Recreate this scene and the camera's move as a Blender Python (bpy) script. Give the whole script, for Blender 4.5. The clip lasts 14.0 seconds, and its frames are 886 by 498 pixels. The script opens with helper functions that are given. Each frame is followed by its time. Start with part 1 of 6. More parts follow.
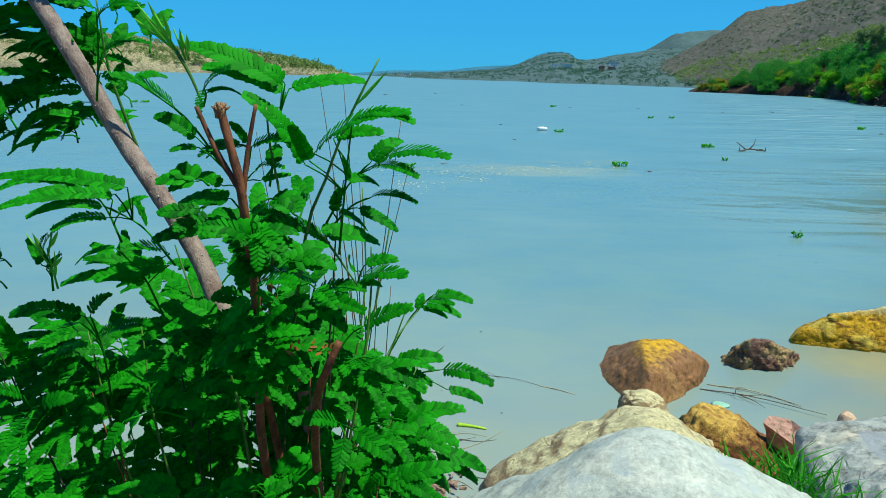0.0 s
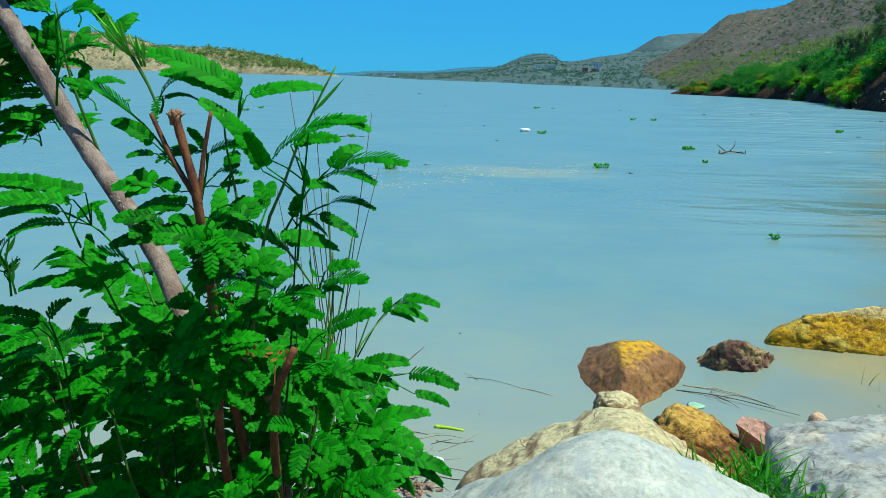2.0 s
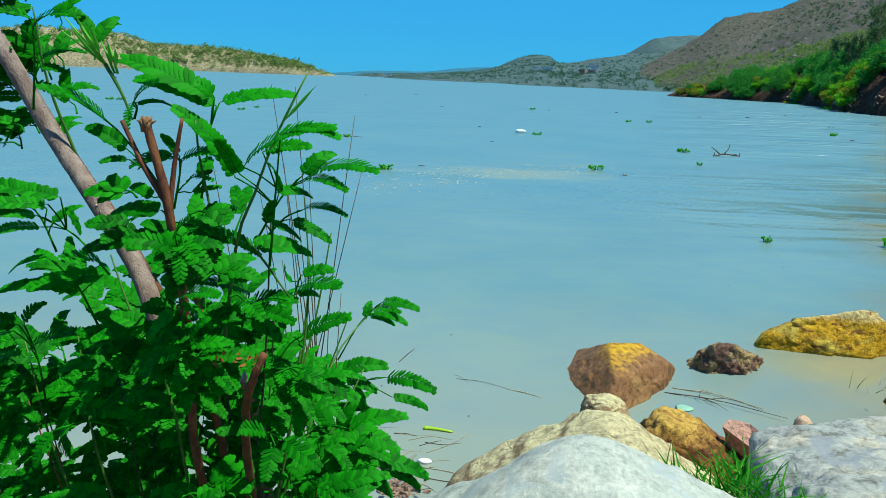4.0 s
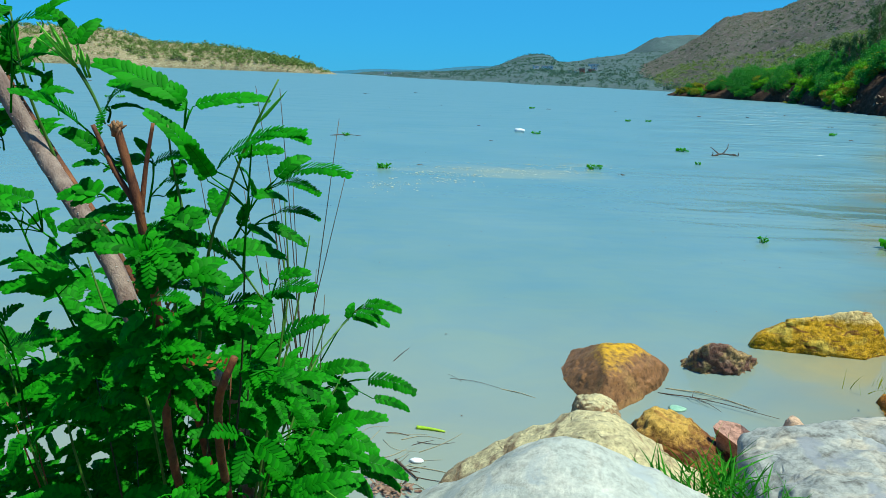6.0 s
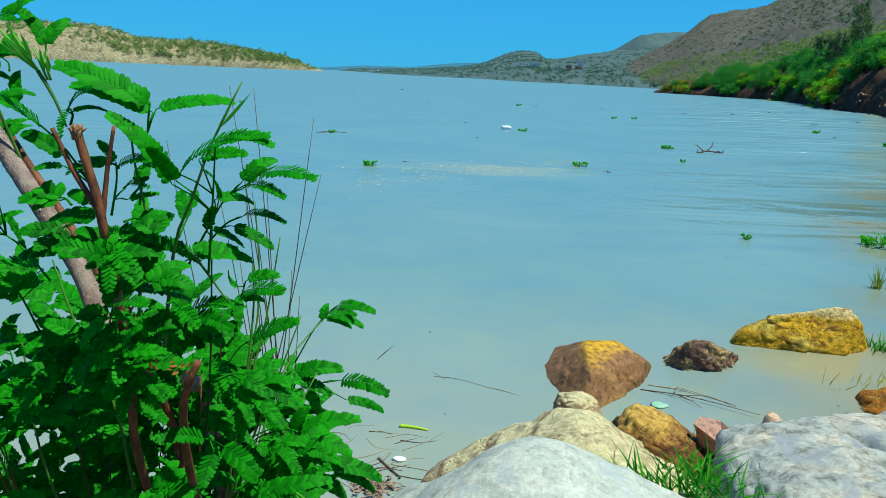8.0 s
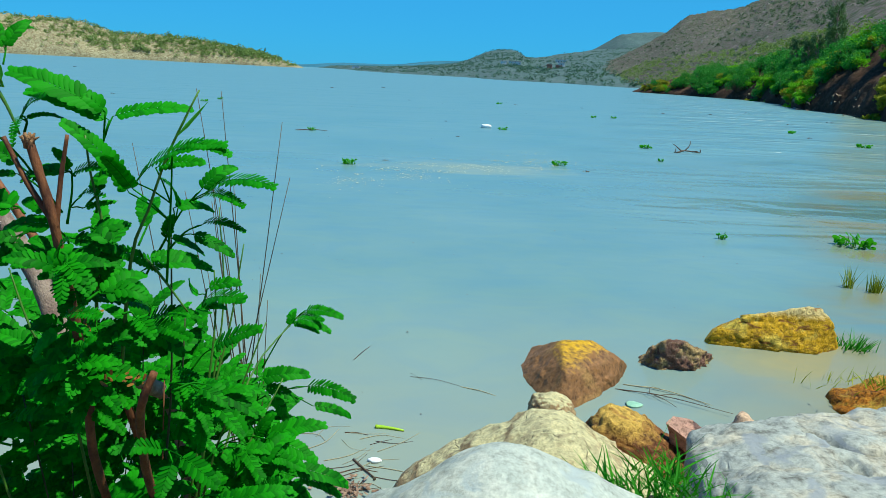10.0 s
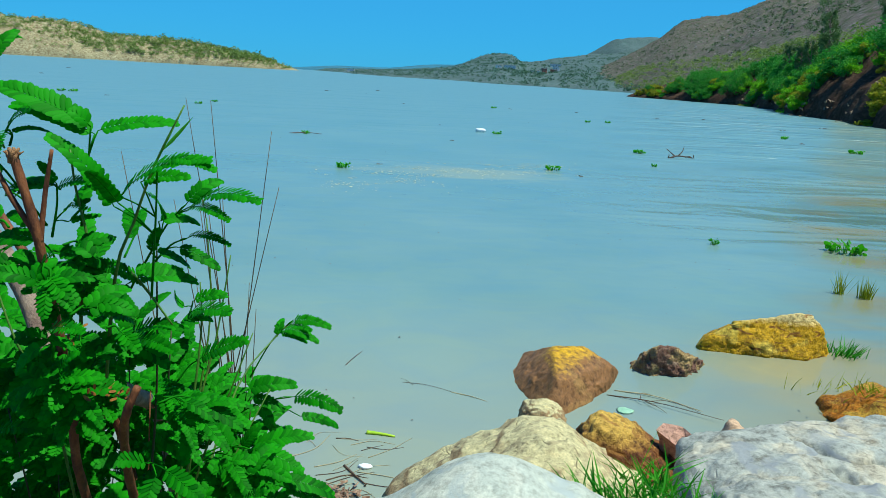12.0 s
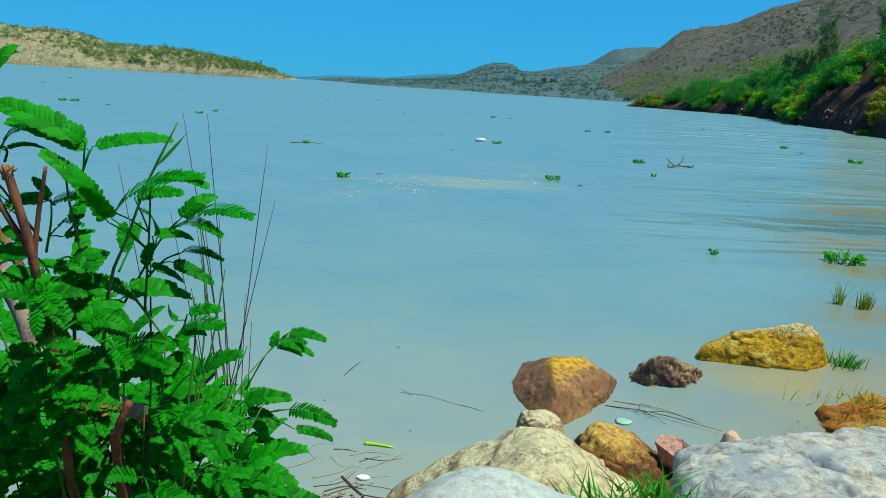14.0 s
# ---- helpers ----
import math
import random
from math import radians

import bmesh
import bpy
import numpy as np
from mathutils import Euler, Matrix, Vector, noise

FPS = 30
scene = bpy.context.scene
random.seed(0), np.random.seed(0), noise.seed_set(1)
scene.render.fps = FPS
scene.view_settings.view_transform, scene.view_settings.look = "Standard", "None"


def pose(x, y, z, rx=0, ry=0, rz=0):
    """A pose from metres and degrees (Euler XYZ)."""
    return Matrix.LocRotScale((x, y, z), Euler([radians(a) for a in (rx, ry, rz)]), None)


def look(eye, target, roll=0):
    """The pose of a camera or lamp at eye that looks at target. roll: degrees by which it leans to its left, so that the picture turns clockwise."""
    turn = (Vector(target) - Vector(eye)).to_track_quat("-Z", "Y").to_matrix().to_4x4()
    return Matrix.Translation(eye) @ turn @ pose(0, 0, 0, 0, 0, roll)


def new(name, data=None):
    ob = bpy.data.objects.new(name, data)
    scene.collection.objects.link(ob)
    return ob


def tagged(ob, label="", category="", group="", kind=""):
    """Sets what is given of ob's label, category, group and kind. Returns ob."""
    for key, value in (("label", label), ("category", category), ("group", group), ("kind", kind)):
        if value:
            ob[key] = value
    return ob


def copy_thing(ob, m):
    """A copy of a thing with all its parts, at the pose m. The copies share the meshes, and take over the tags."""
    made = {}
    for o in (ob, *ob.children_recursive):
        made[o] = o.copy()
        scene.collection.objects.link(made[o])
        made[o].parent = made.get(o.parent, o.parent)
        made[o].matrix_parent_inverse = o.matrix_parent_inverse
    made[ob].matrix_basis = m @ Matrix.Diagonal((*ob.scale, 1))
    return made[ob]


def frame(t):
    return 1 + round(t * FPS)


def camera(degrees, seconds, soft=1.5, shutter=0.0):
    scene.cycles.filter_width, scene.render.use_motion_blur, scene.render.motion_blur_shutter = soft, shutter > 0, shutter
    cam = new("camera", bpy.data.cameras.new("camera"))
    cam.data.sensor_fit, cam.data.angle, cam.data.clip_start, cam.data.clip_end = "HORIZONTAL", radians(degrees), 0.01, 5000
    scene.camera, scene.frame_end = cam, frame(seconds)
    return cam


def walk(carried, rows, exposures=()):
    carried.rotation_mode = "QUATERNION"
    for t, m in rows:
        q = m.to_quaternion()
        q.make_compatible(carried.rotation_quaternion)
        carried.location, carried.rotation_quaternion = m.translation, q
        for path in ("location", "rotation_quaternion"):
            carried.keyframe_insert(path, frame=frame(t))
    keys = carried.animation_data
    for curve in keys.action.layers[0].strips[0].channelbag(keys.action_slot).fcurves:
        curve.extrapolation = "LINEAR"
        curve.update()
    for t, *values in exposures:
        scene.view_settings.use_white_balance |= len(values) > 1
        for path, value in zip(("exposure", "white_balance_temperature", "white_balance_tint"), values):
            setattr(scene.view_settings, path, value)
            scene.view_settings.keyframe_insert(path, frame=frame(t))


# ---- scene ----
cam = camera(63.8, 14.0, 0.75)
PATH = [
    (0, (0.151, 0.248, 1.556), (0.114, 2.192, 1.085), 1.3),
    (0.5, (0.156, 0.241, 1.559), (0.128, 2.185, 1.09), 1.3),
    (1, (0.165, 0.242, 1.559), (0.151, 2.186, 1.09), 1.4),
    (1.5, (0.174, 0.239, 1.561), (0.172, 2.183, 1.092), 1.5),
    (2, (0.179, 0.244, 1.564), (0.187, 2.189, 1.096), 1.7),
    (2.5, (0.188, 0.24, 1.564), (0.201, 2.185, 1.099), 1.8),
    (3, (0.193, 0.24, 1.567), (0.209, 2.185, 1.101), 1.9),
    (5.5, (0.229, 0.236, 1.579), (0.25, 2.181, 1.112), 2.3),
    (6, (0.235, 0.236, 1.581), (0.256, 2.18, 1.111), 2.3),
    (6.5, (0.24, 0.239, 1.582), (0.263, 2.182, 1.109), 2.3),
    (7, (0.246, 0.238, 1.583), (0.276, 2.18, 1.108), 2.4),
    (7.5, (0.252, 0.238, 1.586), (0.296, 2.18, 1.109), 2.5),
    (8, (0.258, 0.237, 1.588), (0.314, 2.179, 1.111), 2.4),
    (10.5, (0.282, 0.24, 1.604), (0.402, 2.178, 1.124), 3.0),
    (11, (0.284, 0.238, 1.607), (0.41, 2.176, 1.131), 3.1),
    (11.5, (0.287, 0.236, 1.61), (0.416, 2.175, 1.137), 3.2),
    (12, (0.289, 0.238, 1.614), (0.415, 2.178, 1.144), 3.2),
    (12.5, (0.293, 0.237, 1.617), (0.415, 2.178, 1.153), 3.2),
    (13, (0.297, 0.234, 1.619), (0.417, 2.177, 1.162), 3.1),
    (13.5, (0.297, 0.234, 1.621), (0.417, 2.179, 1.17), 3.1),
    (14, (0.298, 0.234, 1.622), (0.422, 2.18, 1.177), 3.2),
]
walk(cam, [(t, look(eye, target, roll)) for t, eye, target, roll in PATH],
     [(0.0, 0.42, 5900, -5), (11.5, 0.42, 5900, -5), (13.0, 0.34, 5900, -5), (14.0, 0.32, 5900, -5)])

# ---- world, sun ----
SUN_DIR = Vector((0.36, -0.13, 0.92)).normalized()      # towards the sun
world = bpy.data.worlds.new("world")
scene.world = world
world.use_nodes = True
wt = world.node_tree
wt.nodes.clear()
sky = wt.nodes.new("ShaderNodeTexSky")
sky.sky_type, sky.sun_disc = "NISHITA", False
sky.sun_elevation = math.asin(SUN_DIR.z)
sky.sun_rotation = math.atan2(SUN_DIR.x, SUN_DIR.y)
sky.air_density, sky.dust_density, sky.ozone_density = 1.0, 0.0, 6.0
hsv = wt.nodes.new("ShaderNodeHueSaturation")
hsv.inputs["Saturation"].default_value = 1.1
hsv.inputs["Value"].default_value = 1.0
bg = wt.nodes.new("ShaderNodeBackground")
bg.inputs["Strength"].default_value = 0.105
wo = wt.nodes.new("ShaderNodeOutputWorld")
wt.links.new(sky.outputs[0], hsv.inputs["Color"])
tint = wt.nodes.new("ShaderNodeMix")
tint.data_type, tint.blend_type = "RGBA", "MULTIPLY"
tint.inputs[0].default_value = 1.0
tint.inputs[7].default_value = (0.13, 0.57, 0.98, 1)
wt.links.new(hsv.outputs[0], tint.inputs[6])
# haze low over the river evens out the sky near the horizon
up = wt.nodes.new("ShaderNodeTexCoord")
axes = wt.nodes.new("ShaderNodeSeparateXYZ")
wt.links.new(up.outputs["Generated"], axes.inputs[0])
low = wt.nodes.new("ShaderNodeMapRange")
low.interpolation_type = "SMOOTHSTEP"
for k, v in (("From Min", 0.1), ("From Max", 0.75), ("To Min", 0.75), ("To Max", 0.0)):
    low.inputs[k].default_value = v
wt.links.new(axes.outputs["Z"], low.inputs["Value"])
haze = wt.nodes.new("ShaderNodeMix")
haze.data_type = "RGBA"
haze.inputs[7].default_value = (0.62, 2.85, 5.4, 1)
wt.links.new(low.outputs[0], haze.inputs[0])
wt.links.new(tint.outputs[2], haze.inputs[6])
wt.links.new(haze.outputs[2], bg.inputs["Color"])
wt.links.new(bg.outputs[0], wo.inputs["Surface"])

sun = new("sun", bpy.data.lights.new("sun", "SUN"))
sun.data.energy, sun.data.angle, sun.data.color = 4.6, radians(0.6), (1.0, 0.95, 0.8)
sun.matrix_world = look(SUN_DIR * 50, (0, 0, 0))


# ---- materials ----
def material(name):
    m = bpy.data.materials.new(name)
    m.use_nodes = True
    m.node_tree.nodes.clear()
    return m, m.node_tree.nodes, m.node_tree.links


def tex_noise(n, l, coord, scale, detail=6.0, rough=0.6, stretch=None, distortion=0.0):
    """A noise texture on a coordinate socket; stretch scales the three axes."""
    if stretch:
        mp = n.new("ShaderNodeMapping")
        mp.inputs["Scale"].default_value = stretch
        l.new(coord, mp.inputs["Vector"])
        coord = mp.outputs[0]
    t = n.new("ShaderNodeTexNoise")
    t.inputs["Scale"].default_value, t.inputs["Detail"].default_value = scale, detail
    t.inputs["Roughness"].default_value, t.inputs["Distortion"].default_value = rough, distortion
    l.new(coord, t.inputs["Vector"])
    return t.outputs["Fac"]


def ramp(n, l, fac, stops):
    r = n.new("ShaderNodeValToRGB")
    e = r.color_ramp.elements
    while len(e) < len(stops):
        e.new(0.5)
    for el, (p, c) in zip(e, stops):
        el.position, el.color = p, (*c, 1) if len(c) == 3 else c
    l.new(fac, r.inputs[0])
    return r.outputs[0]


def mix(n, l, kind, fac, a, b):
    x = n.new("ShaderNodeMix")
    x.data_type, x.blend_type = "RGBA", kind
    if isinstance(fac, (int, float)):
        x.inputs[0].default_value = fac
    else:
        l.new(fac, x.inputs[0])
    for sock, v in ((x.inputs[6], a), (x.inputs[7], b)):
        if isinstance(v, tuple):
            sock.default_value = (*v, 1)
        else:
            l.new(v, sock)
    return x.outputs[2]


def math_node(n, l, op, a, b=0.0):
    x = n.new("ShaderNodeMath")
    x.operation = op
    for sock, v in ((x.inputs[0], a), (x.inputs[1], b)):
        if isinstance(v, (int, float)):
            sock.default_value = v
        else:
            l.new(v, sock)
    return x.outputs[0]


def bump(n, l, height, strength, distance, normal=None):
    b = n.new("ShaderNodeBump")
    b.inputs["Strength"].default_value, b.inputs["Distance"].default_value = strength, distance
    l.new(height, b.inputs["Height"])
    if normal:
        l.new(normal, b.inputs["Normal"])
    return b.outputs[0]


def finish(n, l, colour, rough=0.8, normal=None, spec=0.3, sheen=0.0):
    p = n.new("ShaderNodeBsdfPrincipled")
    if isinstance(colour, tuple):
        p.inputs["Base Color"].default_value = (*colour, 1)
    else:
        l.new(colour, p.inputs["Base Color"])
    if isinstance(rough, (int, float)):
        p.inputs["Roughness"].default_value = rough
    else:
        l.new(rough, p.inputs["Roughness"])
    p.inputs["Specular IOR Level"].default_value = spec
    if normal:
        l.new(normal, p.inputs["Normal"])
    o = n.new("ShaderNodeOutputMaterial")
    l.new(p.outputs[0], o.inputs[0])
    return p, o


def rock_material(name, base, patch, dark, patch_amount=0.5, scale=5.0, relief=0.012, rough=0.8, veins=None, cracks=0.7, contrast=0.75, crown=None):
    """Stone: a base tone, patches of a second one, dark pits and cracks, and grain. crown: another tone over the top,
    from and to a height in metres, or, past 0.6, on faces that lie that flat."""
    m, n, l = material(name)
    co = n.new("ShaderNodeTexCoord").outputs["Object"]
    big = tex_noise(n, l, co, scale, 5, 0.6, distortion=0.4)
    mid = tex_noise(n, l, co, scale * 6.5, 9, 0.68)
    fine = tex_noise(n, l, co, scale * 24, 5, 0.7)
    c = mix(n, l, "MIX", ramp(n, l, big, [(0.62 - 0.25 * patch_amount, (0, 0, 0)), (0.72 - 0.25 * patch_amount, (1, 1, 1))]), base, patch)
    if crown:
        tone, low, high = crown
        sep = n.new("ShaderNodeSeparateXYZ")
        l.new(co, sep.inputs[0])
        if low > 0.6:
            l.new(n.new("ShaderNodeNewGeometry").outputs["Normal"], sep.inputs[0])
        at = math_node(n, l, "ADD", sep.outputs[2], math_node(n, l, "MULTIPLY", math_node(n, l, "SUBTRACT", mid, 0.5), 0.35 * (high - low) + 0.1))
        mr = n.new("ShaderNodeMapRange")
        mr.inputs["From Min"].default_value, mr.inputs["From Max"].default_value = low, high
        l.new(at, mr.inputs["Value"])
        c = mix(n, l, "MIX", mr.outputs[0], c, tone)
    c = mix(n, l, "MULTIPLY", contrast, c, ramp(n, l, mid, [(0.34, (0.36, 0.34, 0.32)), (0.48, (0.88, 0.88, 0.88)), (0.66, (1.25, 1.22, 1.18))]))
    c = mix(n, l, "MULTIPLY", 0.6, c, ramp(n, l, fine, [(0.3, (0.6, 0.6, 0.6)), (0.6, (1.1, 1.1, 1.1))]))
    v = n.new("ShaderNodeTexVoronoi")
    v.feature = "DISTANCE_TO_EDGE"
    v.inputs["Scale"].default_value = scale * 0.9
    warp = n.new("ShaderNodeMapping")
    l.new(co, warp.inputs["Vector"])
    wv = n.new("ShaderNodeVectorMath")
    wv.operation = "ADD"
    nz = n.new("ShaderNodeTexNoise")
    nz.inputs["Scale"].default_value = scale * 2
    l.new(co, nz.inputs["Vector"])
    sc = n.new("ShaderNodeVectorMath")
    sc.operation = "SCALE"
    sc.inputs["Scale"].default_value = 0.9 / scale
    l.new(nz.outputs["Color"], sc.inputs[0])
    l.new(warp.outputs[0], wv.inputs[0])
    l.new(sc.outputs[0], wv.inputs[1])
    l.new(wv.outputs[0], v.inputs["Vector"])
    crack = ramp(n, l, v.outputs["Distance"], [(0.0, (1, 1, 1)), (0.022, (0, 0, 0))])
    broken = math_node(n, l, "MULTIPLY", crack, ramp(n, l, mid, [(0.5, (0, 0, 0)), (0.6, (1, 1, 1))]))
    c = mix(n, l, "MIX", math_node(n, l, "MULTIPLY", broken, cracks), c, dark)
    pits = ramp(n, l, fine, [(0.28, (1, 1, 1)), (0.36, (0, 0, 0))])
    c = mix(n, l, "MIX", math_node(n, l, "MULTIPLY", pits, 0.8 * cracks), c, dark)
    if veins:
        c = mix(n, l, "MIX", ramp(n, l, tex_noise(n, l, co, scale * 1.6, 4, 0.5, (1, 1, 3), 1.2), [(0.56, (0, 0, 0)), (0.66, (0.9, 0.9, 0.9))]), c, veins)
    h = math_node(n, l, "ADD", math_node(n, l, "MULTIPLY", mid, 0.8), math_node(n, l, "MULTIPLY", fine, 0.22))
    h = math_node(n, l, "SUBTRACT", h, math_node(n, l, "MULTIPLY", broken, cracks))
    finish(n, l, c, rough, bump(n, l, h, 0.9, relief), 0.25)
    return m


def leaf_material(name, dark, light, through_light=0.25, rough=0.5):
    """Foliage: each leaflet its own tone, some light passing through."""
    m, n, l = material(name)
    geo = n.new("ShaderNodeNewGeometry")
    info = n.new("ShaderNodeObjectInfo")
    co = n.new("ShaderNodeTexCoord").outputs["Object"]
    f = math_node(n, l, "ADD", math_node(n, l, "MULTIPLY", geo.outputs["Random Per Island"], 0.55), math_node(n, l, "MULTIPLY", info.outputs["Random"], 0.3))
    f = math_node(n, l, "ADD", f, math_node(n, l, "MULTIPLY", tex_noise(n, l, co, 9, 3), 0.35))
    c = ramp(n, l, f, [(0.15, dark), (0.85, light)])
    fine = tex_noise(n, l, co, 260, 2)
    p, o = finish(n, l, c, rough, bump(n, l, fine, 0.15, 0.001), 0.08)
    t = n.new("ShaderNodeBsdfTranslucent")
    l.new(mix(n, l, "MULTIPLY", 1.0, c, (1.3, 1.6, 0.5)), t.inputs["Color"])
    s = n.new("ShaderNodeMixShader")
    s.inputs[0].default_value = through_light
    l.new(p.outputs[0], s.inputs[1])
    l.new(t.outputs[0], s.inputs[2])
    l.new(s.outputs[0], o.inputs[0])
    return m


def plain(name, a, b, scale=20.0, rough=0.7, relief=0.3, depth=0.004, stretch=None, spec=0.3):
    """Two tones in a noise, a finer grain over it, and relief."""
    m, n, l = material(name)
    co = n.new("ShaderNodeTexCoord").outputs["Object"]
    big = tex_noise(n, l, co, scale, 6, 0.6, stretch)
    fine = tex_noise(n, l, co, scale * 7, 4, 0.6, stretch)
    c = ramp(n, l, big, [(0.32, a), (0.68, b)])
    c = mix(n, l, "MULTIPLY", 0.6, c, ramp(n, l, fine, [(0.3, (0.65, 0.65, 0.65)), (0.65, (1.1, 1.1, 1.1))]))
    finish(n, l, c, rough, bump(n, l, math_node(n, l, "ADD", big, math_node(n, l, "MULTIPLY", fine, 0.5)), relief, depth), spec)
    return m


def hill_material(name, soil, rock, scrub, scale=0.05, scrub_amount=0.5, strata=2.0):
    """A dry hillside: soil, paler rock outcrops and a speckle of scrub."""
    m, n, l = material(name)
    co = n.new("ShaderNodeTexCoord").outputs["Object"]
    big = tex_noise(n, l, co, scale, 6, 0.6)
    mid = tex_noise(n, l, co, scale * 5, 6, 0.7, (1, 1, strata))
    spots = tex_noise(n, l, co, scale * 9, 5, 0.7)
    c = mix(n, l, "MIX", ramp(n, l, mid, [(0.5, (0, 0, 0)), (0.66, (1, 1, 1))]), soil, rock)
    lim = 0.62 - 0.24 * scrub_amount
    c = mix(n, l, "MIX", ramp(n, l, spots, [(lim, (0, 0, 0)), (lim + 0.07, (1, 1, 1))]), c, scrub)
    c = mix(n, l, "MULTIPLY", 0.7, c, ramp(n, l, big, [(0.3, (0.65, 0.65, 0.65)), (0.7, (1.2, 1.2, 1.2))]))
    finish(n, l, c, 0.95, bump(n, l, math_node(n, l, "ADD", mid, math_node(n, l, "MULTIPLY", spots, 0.7)), 0.6, 0.06 / scale), 0.1)
    return m


M_GREY = rock_material("grey_stone", (0.44, 0.455, 0.39), (0.55, 0.54, 0.45), (0.24, 0.25, 0.25), 0.5, 6.0, 0.005, 0.85, (0.37, 0.4, 0.38), cracks=0.1, contrast=0.5)
M_SLAB = rock_material("slab_stone", (0.37, 0.375, 0.33), (0.5, 0.445, 0.335), (0.12, 0.085, 0.07), 0.5, 3.5, 0.014, 0.8, (0.27, 0.28, 0.285), cracks=0.25, contrast=1.0)
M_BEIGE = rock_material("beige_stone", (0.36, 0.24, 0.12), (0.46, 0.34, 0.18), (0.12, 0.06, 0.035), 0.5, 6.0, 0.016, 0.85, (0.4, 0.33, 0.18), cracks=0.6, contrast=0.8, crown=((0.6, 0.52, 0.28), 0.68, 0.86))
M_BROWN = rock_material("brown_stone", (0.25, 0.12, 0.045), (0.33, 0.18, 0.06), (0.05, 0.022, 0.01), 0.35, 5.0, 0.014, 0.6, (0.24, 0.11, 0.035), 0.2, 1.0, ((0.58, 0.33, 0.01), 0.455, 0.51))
M_DARKROCK = rock_material("dark_stone", (0.22, 0.11, 0.075), (0.46, 0.31, 0.13), (0.02, 0.01, 0.008), 0.6, 9.0, 0.03, 0.55, (0.3, 0.2, 0.13), 0.7, 1.0)
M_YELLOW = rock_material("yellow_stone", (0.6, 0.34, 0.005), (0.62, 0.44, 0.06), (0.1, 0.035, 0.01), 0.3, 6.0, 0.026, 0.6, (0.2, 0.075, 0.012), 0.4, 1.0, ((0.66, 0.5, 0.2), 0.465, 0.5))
M_ORANGE = rock_material("orange_stone", (0.48, 0.17, 0.008), (0.58, 0.34, 0.04), (0.06, 0.022, 0.008), 0.6, 8.0, 0.04, 0.7, (0.2, 0.06, 0.01), 0.5, 1.0)
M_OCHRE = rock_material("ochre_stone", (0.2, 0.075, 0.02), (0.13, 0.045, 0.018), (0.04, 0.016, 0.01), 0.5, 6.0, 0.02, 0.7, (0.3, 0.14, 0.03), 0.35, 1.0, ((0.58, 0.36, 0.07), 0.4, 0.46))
M_PINK = rock_material("pink_stone", (0.58, 0.39, 0.25), (0.5, 0.34, 0.24), (0.1, 0.03, 0.03), 0.4, 7.0, 0.008, 0.8, cracks=0.3)
# pink stone: shade on its sides is painted as dark maroon below the top
M_SPLIT = rock_material("split_stone", (0.1, 0.035, 0.028), (0.16, 0.06, 0.045), (0.03, 0.012, 0.01), 0.4, 7.0, 0.012, 0.8, None, 0.7, 0.9, ((0.46, 0.26, 0.19), 0.25, 0.262))
M_BARK = plain("grey_bark", (0.16, 0.1, 0.08), (0.37, 0.28, 0.22), 60, 0.75, 0.8, 0.004, (1, 1, 0.5))
M_STEM = plain("brown_stem", (0.075, 0.024, 0.011), (0.27, 0.1, 0.035), 60, 0.7, 0.7, 0.003, (1, 1, 0.5))
M_TWIG = plain("dark_twig", (0.02, 0.04, 0.01), (0.05, 0.065, 0.02), 60, 0.7, 0.3, 0.001)
M_GREENSTEM = plain("green_stem", (0.04, 0.13, 0.01), (0.1, 0.22, 0.02), 50, 0.5, 0.2, 0.001)
M_CUT = plain("cut_wood", (0.16, 0.07, 0.03), (0.46, 0.26, 0.12), 150, 0.9, 0.8, 0.003)
M_DRY = plain("dry_leaf", (0.18, 0.06, 0.012), (0.4, 0.17, 0.02), 90, 0.8, 0.5, 0.002)
M_LEAF = leaf_material("shrub_leaf", (0.006, 0.08, 0.001), (0.032, 0.275, 0.003), 0.24, 0.6)
M_YOUNG = leaf_material("young_leaf", (0.1, 0.38, 0.02), (0.24, 0.55, 0.06), 0.35, 0.45)
M_GRASS = leaf_material("grass", (0.008, 0.1, 0.004), (0.07, 0.3, 0.014), 0.22, 0.5)
M_REED = plain("dry_reed", (0.07, 0.045, 0.02), (0.16, 0.11, 0.05), 30, 0.7, 0.3, 0.001)
M_SEDGE = leaf_material("sedge", (0.14, 0.2, 0.015), (0.34, 0.34, 0.03), 0.2, 0.6)
M_HYACINTH = leaf_material("water_hyacinth", (0.02, 0.16, 0.006), (0.08, 0.32, 0.015), 0.3, 0.4)
M_STICK = plain("wet_stick", (0.05, 0.03, 0.018), (0.14, 0.085, 0.05), 50, 0.6, 0.4, 0.002)
M_PALESTICK = plain("pale_straw", (0.3, 0.25, 0.14), (0.45, 0.38, 0.22), 50, 0.7, 0.3, 0.001)
M_CANE = plain("green_cane", (0.3, 0.5, 0.02), (0.42, 0.6, 0.03), 30, 0.5, 0.2, 0.001)
M_FOAMBIT = plain("white_foam", (0.72, 0.74, 0.74), (0.85, 0.86, 0.86), 60, 0.7, 0.3, 0.002)
M_FROTH = plain("river_froth", (0.32, 0.35, 0.24), (0.46, 0.48, 0.33), 8, 0.8, 0.3, 0.01)
M_SOIL = plain("wet_soil", (0.08, 0.05, 0.03), (0.2, 0.14, 0.085), 9, 0.9, 0.8, 0.03)
M_CLIFF = hill_material("bank_earth", (0.068, 0.036, 0.024), (0.13, 0.08, 0.05), (0.04, 0.026, 0.014), 0.55, 0.5)
